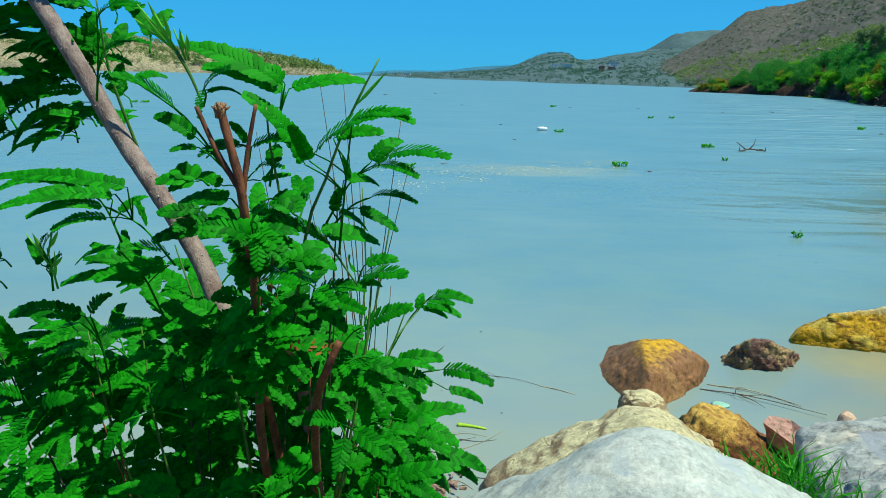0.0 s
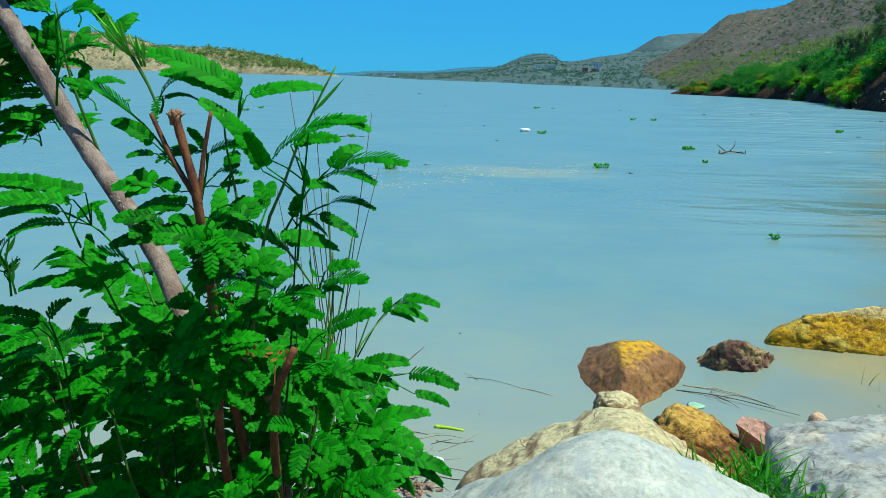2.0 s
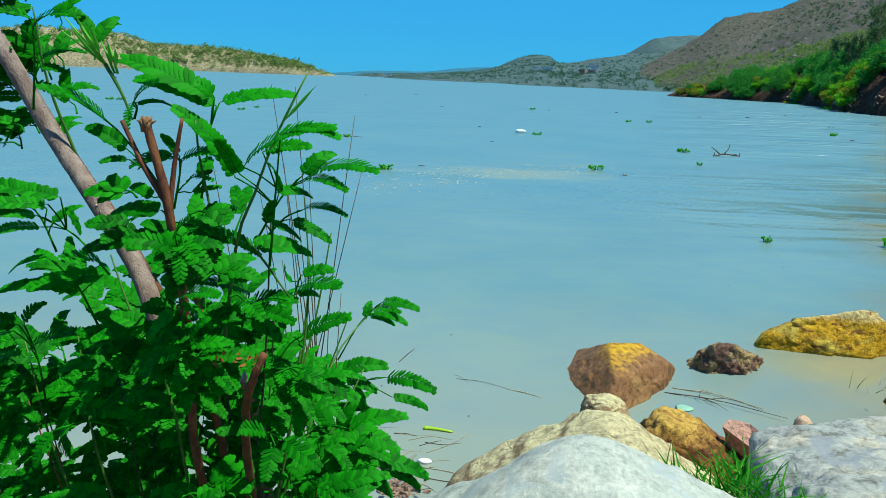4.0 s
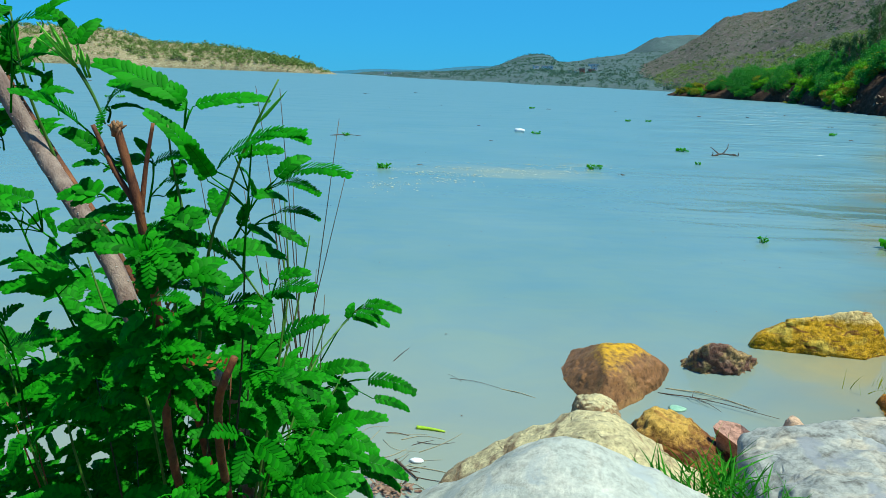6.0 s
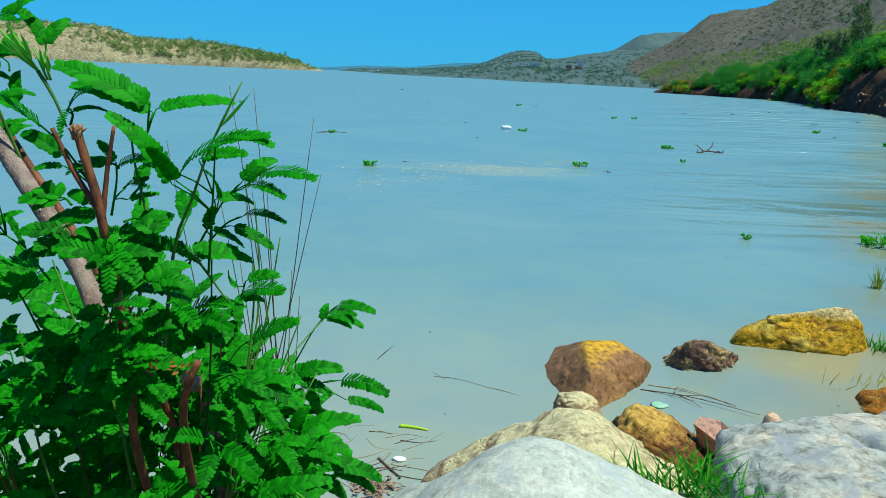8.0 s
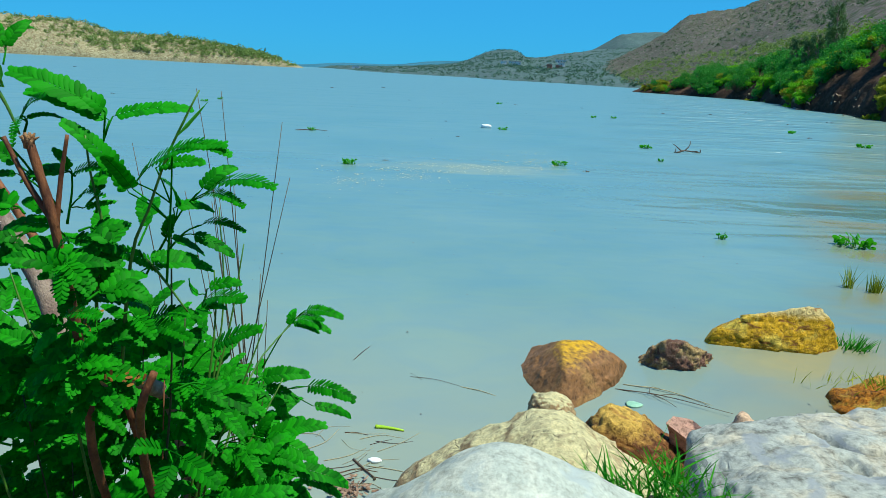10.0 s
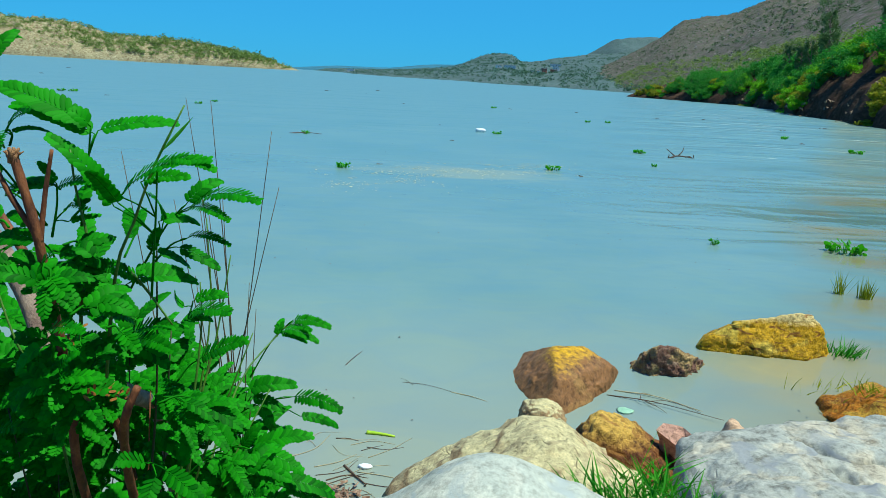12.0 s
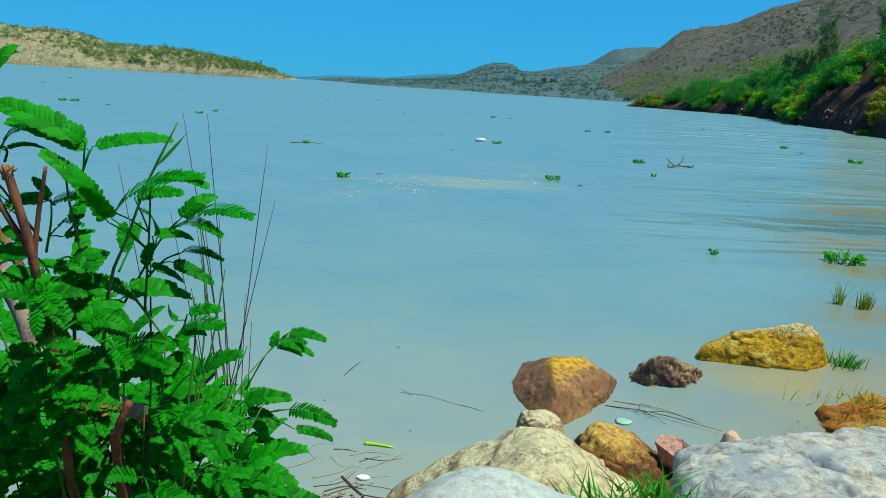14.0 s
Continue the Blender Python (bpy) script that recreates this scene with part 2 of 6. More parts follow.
M_BANKGRASS = leaf_material("bank_grass", (0.14, 0.17, 0.012), (0.38, 0.33, 0.04), 0.3, 0.7)
M_BUSH = leaf_material("bank_bush", (0.02, 0.13, 0.022), (0.085, 0.29, 0.05), 0.3, 0.6)
M_BUSHLIGHT = leaf_material("bank_bush_light", (0.07, 0.26, 0.008), (0.22, 0.45, 0.02), 0.3, 0.55)
M_TREE = leaf_material("dusty_tree", (0.05, 0.1, 0.035), (0.15, 0.22, 0.09), 0.15, 0.6)
M_HILL = hill_material("hill_scrub", (0.13, 0.1, 0.09), (0.21, 0.18, 0.17), (0.065, 0.082, 0.04), 0.08, 0.6)
# the next two hill colours have the blue of distance haze painted in
M_HILLFAR_HAZED = hill_material("hill_far_hazed", (0.09, 0.125, 0.13), (0.15, 0.18, 0.185), (0.055, 0.1, 0.085), 0.06, 0.6)
M_HILLBLUE_HAZED = hill_material("hill_distant", (0.055, 0.165, 0.23), (0.08, 0.19, 0.26), (0.04, 0.135, 0.19), 0.01, 0.5)
M_LEFT = hill_material("left_bank", (0.29, 0.25, 0.14), (0.44, 0.4, 0.25), (0.2, 0.15, 0.08), 0.07, 0.5, 4.0)
M_SCRUB = leaf_material("scrub", (0.13, 0.19, 0.055), (0.25, 0.31, 0.11), 0.25, 0.7)
M_SCRUBDARK = leaf_material("hill_bush", (0.05, 0.085, 0.05), (0.1, 0.145, 0.085), 0.2, 0.7)
# foliage tone blued and paled to stand in for haze
M_FARTREE_HAZED = leaf_material("far_tree_hazed", (0.06, 0.12, 0.11), (0.11, 0.18, 0.155), 0.25, 0.7)
M_WALL = plain("whitewash", (0.7, 0.69, 0.66), (0.82, 0.81, 0.78), 0.6, 0.9, 0.2, 0.02)
M_BRICK = plain("red_brick", (0.28, 0.12, 0.08), (0.38, 0.18, 0.12), 0.6, 0.9, 0.2, 0.02)
M_ROOF = plain("concrete_roof", (0.4, 0.4, 0.38), (0.52, 0.51, 0.49), 0.6, 0.9, 0.2, 0.02)
M_PANE = plain("dark_glass", (0.02, 0.025, 0.03), (0.04, 0.05, 0.06), 2, 0.15, 0.0, 0.01)

# the river: silty water, a glossy skin over a suspended load, thin enough to show what lies just below
M_WATER, n, l = material("river_water")
co = n.new("ShaderNodeTexCoord").outputs["Object"]
cloud = tex_noise(n, l, co, 0.35, 5, 0.55)
silt = ramp(n, l, cloud, [(0.3, (0.168, 0.288, 0.287)), (0.7, (0.235, 0.345, 0.318))])
w1 = tex_noise(n, l, co, 1.3, 3, 0.5, (0.5, 1.5, 1))
w2 = tex_noise(n, l, co, 8.0, 3, 0.5, (0.6, 1.5, 1))
w3 = tex_noise(n, l, co, 0.95, 3, 0.5, (1.1, 1.4, 1), 0.4)
xyz = n.new("ShaderNodeSeparateXYZ")
l.new(co, xyz.inputs[0])
lee = math_node(n, l, "SUBTRACT", xyz.outputs["X"], math_node(n, l, "MULTIPLY", xyz.outputs["Y"], 0.3))
lee = math_node(n, l, "ADD", math_node(n, l, "MULTIPLY", lee, 0.16), math_node(n, l, "MULTIPLY", tex_noise(n, l, co, 0.08, 3), 0.6))
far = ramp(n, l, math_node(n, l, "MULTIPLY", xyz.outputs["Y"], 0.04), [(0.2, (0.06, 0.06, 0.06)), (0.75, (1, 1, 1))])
gusts = ramp(n, l, tex_noise(n, l, co, 0.2, 3, 0.6, (0.45, 1.5, 1), 0.6), [(0.42, (0.12, 0.12, 0.12)), (0.6, (1, 1, 1))])
ruffled = math_node(n, l, "MULTIPLY", math_node(n, l, "MULTIPLY", far, gusts), ramp(n, l, lee, [(0.2, (0.1, 0.1, 0.1)), (0.8, (1, 1, 1))]))
h = math_node(n, l, "ADD", math_node(n, l, "MULTIPLY", w1, 0.022), math_node(n, l, "MULTIPLY", w2, 0.004))
h = math_node(n, l, "ADD", h, math_node(n, l, "MULTIPLY", w3, 0.27))
wide = math_node(n, l, "MULTIPLY", tex_noise(n, l, co, 0.42, 3, 0.55, (1.0, 1.5, 1), 0.3), ramp(n, l, math_node(n, l, "MULTIPLY", xyz.outputs["Y"], 0.02), [(0.28, (0, 0, 0)), (0.7, (1, 1, 1))]))
h = math_node(n, l, "ADD", h, math_node(n, l, "MULTIPLY", wide, 0.65))
nrm = bump(n, l, math_node(n, l, "MULTIPLY", h, ruffled), 0.9, 1.3)
shallow = math_node(n, l, "SUBTRACT", xyz.outputs["X"], math_node(n, l, "MULTIPLY", xyz.outputs["Y"], 0.62))
shallow = math_node(n, l, "ADD", math_node(n, l, "MULTIPLY", shallow, 0.3), math_node(n, l, "MULTIPLY", tex_noise(n, l, co, 0.25, 3), 0.7))
near = ramp(n, l, math_node(n, l, "MULTIPLY", xyz.outputs["Y"], 0.05), [(0.5, (1, 1, 1)), (0.85, (0.25, 0.25, 0.25))])
# muddy streaks on the right, the bank's brown reflection painted in with them
plume_reflection = math_node(n, l, "MULTIPLY", math_node(n, l, "MULTIPLY", near, ramp(n, l, shallow, [(0.22, (0, 0, 0)), (0.46, (1, 1, 1))])), ramp(n, l, tex_noise(n, l, co, 0.5, 4, 0.6, (0.4, 1.6, 1), 0.5), [(0.42, (0, 0, 0)), (0.58, (1, 1, 1))]))
# sky's reflected blue painted into the water colour, stronger far out
far_sky_blue = math_node(n, l, "MULTIPLY", far, ramp(n, l, shallow, [(0.1, (0.5, 0.5, 0.5)), (0.45, (0, 0, 0))]))
silt = mix(n, l, "MIX", far_sky_blue, silt, (0.125, 0.3, 0.4))
silt = mix(n, l, "MIX", math_node(n, l, "MULTIPLY", plume_reflection, 0.9), silt, (0.3, 0.25, 0.1))
margin = ramp(n, l, math_node(n, l, "ADD", math_node(n, l, "MULTIPLY", xyz.outputs["Y"], 0.1), math_node(n, l, "MULTIPLY", cloud, 0.2)), [(0.34, (0.75, 0.75, 0.75)), (0.64, (0, 0, 0))])
silt = mix(n, l, "MIX", margin, silt, (0.33, 0.335, 0.265))
# ochre silt by the yellow rock, the rock's reflection painted into the same patch
away = n.new("ShaderNodeVectorMath")
away.operation = "DISTANCE"
away.inputs[1].default_value = (2.95, 6.2, 0)
squash = n.new("ShaderNodeMapping")
squash.inputs["Scale"].default_value = (1.0, 1.5, 1)
l.new(co, squash.inputs["Vector"])
l.new(squash.outputs[0], away.inputs[0])
ochre = ramp(n, l, math_node(n, l, "ADD", away.outputs["Value"], math_node(n, l, "MULTIPLY", math_node(n, l, "SUBTRACT", cloud, 0.5), 0.8)), [(0.25, (0.6, 0.6, 0.6)), (1.0, (0, 0, 0))])
silt = mix(n, l, "MIX", ochre, silt, (0.42, 0.33, 0.14))
foam_at = n.new("ShaderNodeVectorMath")
foam_at.operation = "DISTANCE"
foam_at.inputs[1].default_value = (0.75, 12.7, 0)
band = n.new("ShaderNodeMapping")
band.inputs["Scale"].default_value = (0.5, 1.0, 1)
l.new(co, band.inputs["Vector"])
l.new(band.outputs[0], foam_at.inputs[0])
scum = ramp(n, l, math_node(n, l, "ADD", foam_at.outputs["Value"], math_node(n, l, "MULTIPLY", math_node(n, l, "SUBTRACT", tex_noise(n, l, co, 1.1, 5, 0.65, (0.6, 1.3, 1)), 0.5), 3.0)), [(0.3, (0.5, 0.5, 0.5)), (1.5, (0, 0, 0))])
silt = mix(n, l, "MIX", scum, silt, (0.4, 0.42, 0.27))
silt = mix(n, l, "MULTIPLY", ramp(n, l, shallow, [(0.15, (0, 0, 0)), (0.6, (1, 1, 1))]), silt, (0.84, 0.84, 0.81))
drift = tex_noise(n, l, co, 2.2, 4, 0.6, (0.7, 1.2, 1), 0.8)
silt = mix(n, l, "MULTIPLY", 1.0, silt, ramp(n, l, drift, [(0.3, (0.92, 0.97, 1.04)), (0.7, (1.06, 1.04, 0.96))]))
skin = math_node(n, l, "ADD", 0.1, math_node(n, l, "MULTIPLY", far, 0.26))
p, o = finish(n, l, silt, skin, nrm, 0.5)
p.inputs["IOR"].default_value = 1.33
clear = n.new("ShaderNodeBsdfTransparent")
clear.inputs["Color"].default_value = (0.75, 0.78, 0.62, 1)
ms = n.new("ShaderNodeMixShader")
ms.inputs[0].default_value = 0.2
l.new(p.outputs[0], ms.inputs[1])
l.new(clear.outputs[0], ms.inputs[2])
l.new(ms.outputs[0], o.inputs[0])


# ---- building ----
class Soup:
    """Vertices and faces gathered for one mesh."""

    def __init__(self):
        self.v, self.f = [], []

    def add(self, verts, faces):
        k = len(self.v)
        self.v.extend(verts)
        self.f.extend([tuple(k + i for i in f) for f in faces])


def mesh_of(name, soup, mat, smooth=True):
    me = bpy.data.meshes.new(name)
    me.from_pydata([tuple(v) for v in soup.v], [], soup.f)
    me.materials.append(mat)
    if smooth:
        me.polygons.foreach_set("use_smooth", [True] * len(me.polygons))
    me.update()
    return me


def part(name, soup, mat, parent=None, label="", smooth=True):
    """One mesh object in world coordinates, under a thing or a part."""
    ob = new(name, mesh_of(name, soup, mat, smooth) if isinstance(soup, Soup) else soup)
    if parent:
        ob.parent = parent
        if parent.data is None:
            ob.matrix_parent_inverse = Matrix.Translation(-parent.location)
    return tagged(ob, label) if label else ob


def thing(name, at, label, category, group="", kind=""):
    ob = new(name)
    ob.location = at
    return tagged(ob, label, category, group, kind)


def solo(name, soup, mat, label, category, group="", kind="", smooth=True):
    """A thing of one mesh, its origin at its base."""
    vs = np.array([tuple(v) for v in soup.v])
    base = Vector(((vs[:, 0].min() + vs[:, 0].max()) / 2, (vs[:, 1].min() + vs[:, 1].max()) / 2, vs[:, 2].min()))
    soup.v = [Vector(v) - base for v in soup.v]
    ob = new(name, mesh_of(name, soup, mat, smooth))
    ob.location = base
    return tagged(ob, label, category, group, kind)


def tube(soup, pts, radii, sides=8, rough=0.0, rng=random):
    """A round limb along a line of points, closed at both ends."""
    pts = [Vector(p) for p in pts]
    if isinstance(radii, (int, float)):
        radii = [radii] * len(pts)
    verts, faces = [], []
    side = None
    for i, p in enumerate(pts):
        d = (pts[min(i + 1, len(pts) - 1)] - pts[max(i - 1, 0)]).normalized()
        if side is None:
            side = d.orthogonal().normalized()
        side = (side - d * side.dot(d)).normalized()
        up = d.cross(side)
        for k in range(sides):
            a = 2 * math.pi * k / sides
            verts.append(p + (side * math.cos(a) + up * math.sin(a)) * radii[i] * (1 + rng.uniform(-rough, rough)))
    for i in range(len(pts) - 1):
        for k in range(sides):
            a, b = i * sides + k, i * sides + (k + 1) % sides
            faces.append((a, b, b + sides, a + sides))
    faces.append(tuple(range(sides - 1, -1, -1)))
    e = (len(pts) - 1) * sides
    faces.append(tuple(range(e, e + sides)))
    soup.add(verts, faces)


def smooth_line(pts, n):
    """n + 1 points on a Catmull-Rom line through pts."""
    pts = [np.array(p, float) for p in pts]
    pts = [2 * pts[0] - pts[1], *pts, 2 * pts[-1] - pts[-2]]
    out = []
    for i in range(n + 1):
        u = i / n * (len(pts) - 3)
        k = min(int(u), len(pts) - 4)
        t = u - k
        a, b, c, d = pts[k:k + 4]
        out.append(Vector(0.5 * (2 * b + (c - a) * t + (2 * a - 5 * b + 4 * c - d) * t * t + (3 * b - a - 3 * c + d) * t ** 3)))
    return out


def fbm(p, octaves=4):
    return noise.fractal(p, 0.9, 2.1, octaves)


# ---- ground, water ----
def axis(lo, hi, near_lo, near_hi, step, growth=1.25):
    a = list(np.arange(near_lo, near_hi + 1e-6, step))
    s, x = step, near_hi
    while x < hi:
        s *= growth
        x += s
        a.append(x)
    s, x = step, near_lo
    while x > lo:
        s *= growth
        x -= s
        a.insert(0, x)
    return a


def ease(a, b, x):
    t = min(max((x - a) / (b - a), 0), 1)
    return t * t * (3 - 2 * t)


def ground_height(x, y):
    """The near bank falls from the path to the water and on to the river bed; the bank turns away on the right."""
    shore = 2.55 + 0.25 * ease(0.3, 1.2, x) + 1.1 * max(x - 3.2, 0) - 0.1 * ease(-1, -4, x) + 0.12 * fbm(Vector((x * 0.8, 3.1, 0)))
    d = shore - y
    z = 0.30 * ease(0, 0.9, d) + 0.25 * ease(0.8, 2.4, d) + 0.5 * ease(2, 9, d) + 0.035 * d * ease(0, 0.3, d) if d > 0 else -min(1.6, 0.22 * -d)
    z += 0.34 * math.exp(-((x + 0.25) / 0.28) ** 2 - ((y - 1.6) / 0.3) ** 2)
    z += 0.36 * math.exp(-((x - 0.9) / 0.22) ** 2 - ((y - 1.66) / 0.2) ** 2)
    if d > 60:
        z = min(z, 4.0)
    return z + (0.05 * fbm(Vector((x * 2, y * 2, 0))) + 0.02 * fbm(Vector((x * 9, y * 9, 4)))) * ease(-2, 0.5, d)


s = Soup()
xs, ys = axis(-4200, 4200, -2.2, 4.5, 0.07), axis(-4200, 4200, -0.6, 4.2, 0.07)
for y in ys:
    for x in xs:
        s.v.append((x, y, ground_height(x, y)))
w = len(xs)
s.f = [(j * w + i, j * w + i + 1, (j + 1) * w + i + 1, (j + 1) * w + i) for j in range(len(ys) - 1) for i in range(w - 1)]
tagged(part("ground", s, M_SOIL), "damp brown soil bank falling under the river", "ground", kind="structure")

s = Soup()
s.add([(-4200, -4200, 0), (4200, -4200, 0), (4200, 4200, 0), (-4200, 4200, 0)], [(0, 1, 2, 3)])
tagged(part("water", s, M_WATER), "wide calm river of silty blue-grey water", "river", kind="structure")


# ---- hills and banks ----
def hill(name, foot, ridge, mat, label, rows=40, cols=120, rough=0.06, bulge=0.8, kind="structure", grain=0.02, crag=0.0, wander=0.0):
    """A hillside from its foot line up to its ridge line and down behind it."""
    f, r = smooth_line(foot, cols), smooth_line(ridge, cols)
    s = Soup()
    for j in range(rows + 7):
        v = j / rows
        for i in range(cols + 1):
            a, b = f[i], r[i]
            if v <= 1:
                p = a.lerp(b, v)
                p.z = a.z + (b.z - a.z) * v ** bulge
            else:
                p = b + (b - a) * (v - 1) * 1.2
                p.z = b.z - (b.z - a.z) * ((v - 1) * 6) ** 1.5
            if wander:
                p.x += wander * fbm(Vector((0, p.y, 1)) * 0.22, 4) + 0.5 * wander * fbm(p * 0.4, 3)
            amp = rough * (b.z - a.z) * (0.25 + 0.75 * min(v * 2, 1)) * (1 if j else 0)
            p.z += amp * fbm(Vector((p.x, p.y, 7)) * grain, 6)
            if crag:
                p.z += crag * abs(noise.noise(Vector((p.x, p.y, 3)) * grain * 5)) * (b.z - a.z) * min(v * 3, 1)
            s.v.append(p)
    w = cols + 1
    s.f = [(j * w + i, j * w + i + 1, (j + 1) * w + i + 1, (j + 1) * w + i) for j in range(rows + 6) for i in range(cols)]
    me = mesh_of(name, s, mat)
    return tagged(new(name, me), label, "hill", kind=kind)


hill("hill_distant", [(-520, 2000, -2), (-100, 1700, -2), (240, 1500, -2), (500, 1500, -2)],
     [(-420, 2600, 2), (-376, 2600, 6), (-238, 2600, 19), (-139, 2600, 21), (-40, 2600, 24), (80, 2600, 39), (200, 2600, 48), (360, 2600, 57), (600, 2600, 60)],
     M_HILLBLUE_HAZED, "low far hills on the horizon, painted blue for distance haze", 24, 140, 0.1, 0.6, grain=0.006)
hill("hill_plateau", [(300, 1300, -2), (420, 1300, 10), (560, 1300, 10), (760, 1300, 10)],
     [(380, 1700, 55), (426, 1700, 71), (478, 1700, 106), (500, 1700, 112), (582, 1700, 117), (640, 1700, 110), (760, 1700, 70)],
     M_HILLFAR_HAZED, "flat-topped far hill of grey rock, haze painted in", 30, 120, 0.05, 0.8, grain=0.012)
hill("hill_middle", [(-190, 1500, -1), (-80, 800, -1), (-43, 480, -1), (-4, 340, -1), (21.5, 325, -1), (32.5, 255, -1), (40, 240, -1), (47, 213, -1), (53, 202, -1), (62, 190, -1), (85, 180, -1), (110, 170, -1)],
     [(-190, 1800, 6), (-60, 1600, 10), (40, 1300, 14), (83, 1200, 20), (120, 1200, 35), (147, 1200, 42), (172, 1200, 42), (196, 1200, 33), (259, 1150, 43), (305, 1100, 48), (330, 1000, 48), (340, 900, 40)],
     M_HILLFAR_HAZED, "grey-green scrub hills along the far shore, haze painted in", 60, 170, 0.07, 1.15, grain=0.012)
hill("hill_near", [(70, 420, -4), (78, 330, -2), (74, 225, 1), (62, 140, 3), (56, 95, 6), (52, 60, 7), (55, 20, 7), (80, -60, 8)],
     [(235, 1000, 18), (290, 980, 38), (318, 920, 60), (322, 850, 77), (328, 750, 77), (328, 680, 82), (316, 590, 81), (298, 500, 83), (284, 430, 83), (300, 300, 90), (330, 100, 95)],
     M_HILL, "bare brown-grey hillside strewn with rocks and scrub", 90, 220, 0.05, 0.9, grain=0.02, crag=0.05)
hill("left_bank", [(-620, 560, -1), (-420, 575, -1), (-314, 590, -1), (-240, 610, -1), (-165, 625, -1), (-120, 622, -1), (-88, 620, -1)],
     [(-620, 660, 36), (-420, 660, 30), (-350, 660, 30), (-290, 660, 28), (-256, 660, 21), (-208, 660, 20), (-160, 660, 14.5), (-125, 660, 8.5), (-94, 650, 0.5)],
     M_LEFT, "sandy eroded far bank dotted with scrub", 40, 200, 0.1, 0.55, grain=0.06, crag=0.2)
hill("right_bank", [(58, 150, -0.6), (45, 131, -0.6), (38, 124, -0.6), (42, 115, -0.6), (44, 106, -0.6), (45.5, 97, -0.6), (43.5, 85, -0.6), (38.5, 72, -0.6), (33.8, 61, -0.6), (33, 54, -0.6), (29.8, 44, -0.6), (25, 28, -0.6), (17, 12, -0.6), (9.5, 6, -0.3)],
     [(75, 165, 1.5), (66, 150, 2), (60, 138, 3), (57, 124, 3.8), (55, 112, 4.6), (55, 100, 5.2), (54, 87, 5.8), (50, 74, 6.4), (46, 62, 7), (45, 55, 7.2), (43, 42, 7.4), (40, 24, 7), (33, 6, 6), (22, -4, 4)],
     M_CLIFF, "steep earth bank of dark red-brown soil", 50, 260, 0.16, 0.46, grain=0.25, crag=0.22, wander=0.9)


# ---- rocks ----
def rock_soup(centre, half, facets, seed, sharp=11.0, extra=6, lump=0.05, grain=0.02, turn=0.0, levels=5, layers=0.0, chip=0.0, grooves=()):
    """A stone: a ball cut by facets (normal and reach, in half sizes), its edges rounded, its skin lumpy."""
    rng = random.Random(seed)
    planes = [(Vector(f[:3]).normalized(), f[3]) for f in facets]
    for _ in range(extra):
        planes.append((Vector((rng.gauss(0, 1), rng.gauss(0, 1), rng.gauss(0, 0.7))).normalized(), rng.uniform(0.88, 1.02)))
    for a in ((1, 0, 0), (-1, 0, 0), (0, 1, 0), (0, -1, 0), (0, 0, 1), (0, 0, -1)):
        planes.append((Vector(a), 1.0))
    bm = bmesh.new()
    bmesh.ops.create_icosphere(bm, subdivisions=levels, radius=1)
    s, off = Soup(), Vector((seed * 3.7, seed * 1.3, seed * 2.1))
    spin = Matrix.Rotation(radians(turn), 3, "Z")
    for v in bm.verts:
        d = v.co.normalized()
        r = sum((max(pn.dot(d), 0) / ph) ** sharp for pn, ph in planes) ** (-1 / sharp)
        p = Vector((d.x * r * half[0], d.y * r * half[1], d.z * r * half[2]))
        q = p / max(half) * 1.0
        k = lump * fbm(q * 2.2 + off, 3) + grain * fbm(q * 9 + off, 5)
        if layers:
            k += layers * (noise.noise(Vector((q.x * 2, q.y * 2, q.z * 14)) + off))
        if chip:
            for f, g in ((3.0, 1.0), (7.5, 0.45)):
                at = noise.voronoi(q * f + off)[1][0]
                k += 2.6 * chip * g * (noise.cell_vector(at * 17.3) - Vector((0.5, 0.5, 0.5))).dot(q * f + off - at)
        k -= 0.6 * lump * max(0, 0.12 - abs(noise.noise(q * 3.1 + off * 2))) / 0.12
        p += d * k * max(half) * 0.9
        w = Vector(centre) + spin @ p
        for line in grooves:
            wob = Vector((noise.noise(w * 14 + off), noise.noise(w * 14 - off), 0)) * 0.012
            near = min((w.xy + wob.xy - Vector(c).lerp(Vector(e), min(1, max(0, (w.xy + wob.xy - Vector(c)).dot(Vector(e) - Vector(c)) / (Vector(e) - Vector(c)).length_squared)))).length for c, e in zip(line, line[1:]))
            w.z -= 0.045 * max(0, 1 - near / 0.02)
        s.v.append(w)
    s.f = [tuple(v.index for v in f.verts) for f in bm.faces]
    bm.free()
    return s


def rock(name, mat, label, *a, **k):
    return solo(name, rock_soup(*a, **k), mat, label, "rock", "rocks along the shore")


rock("boulder", M_GREY, "smooth pale blue-grey boulder on the bank", (0.467, 1.135, 0.692), (0.42, 0.224, 0.41),
     [(-0.755, 0.076, 0.965, 0.88), (0.44, 0.044, 0.918, 0.81), (-0.137, 0.677, 0.485, 0.912), (-0.091, -0.558, 0.956, 0.871), (-0.676, 0.043, 0.803, 0.86), (0.823, -0.023, 0.598, 0.90)], 3, sharp=15, lump=0.025, grain=0.008, extra=0, levels=6, chip=0.008, turn=-18)
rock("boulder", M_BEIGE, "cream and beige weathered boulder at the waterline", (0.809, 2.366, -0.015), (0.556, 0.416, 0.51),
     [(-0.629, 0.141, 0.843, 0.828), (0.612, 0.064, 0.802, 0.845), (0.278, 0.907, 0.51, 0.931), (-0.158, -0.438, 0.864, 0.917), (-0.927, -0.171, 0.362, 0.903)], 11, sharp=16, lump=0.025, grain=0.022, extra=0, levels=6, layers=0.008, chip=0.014)
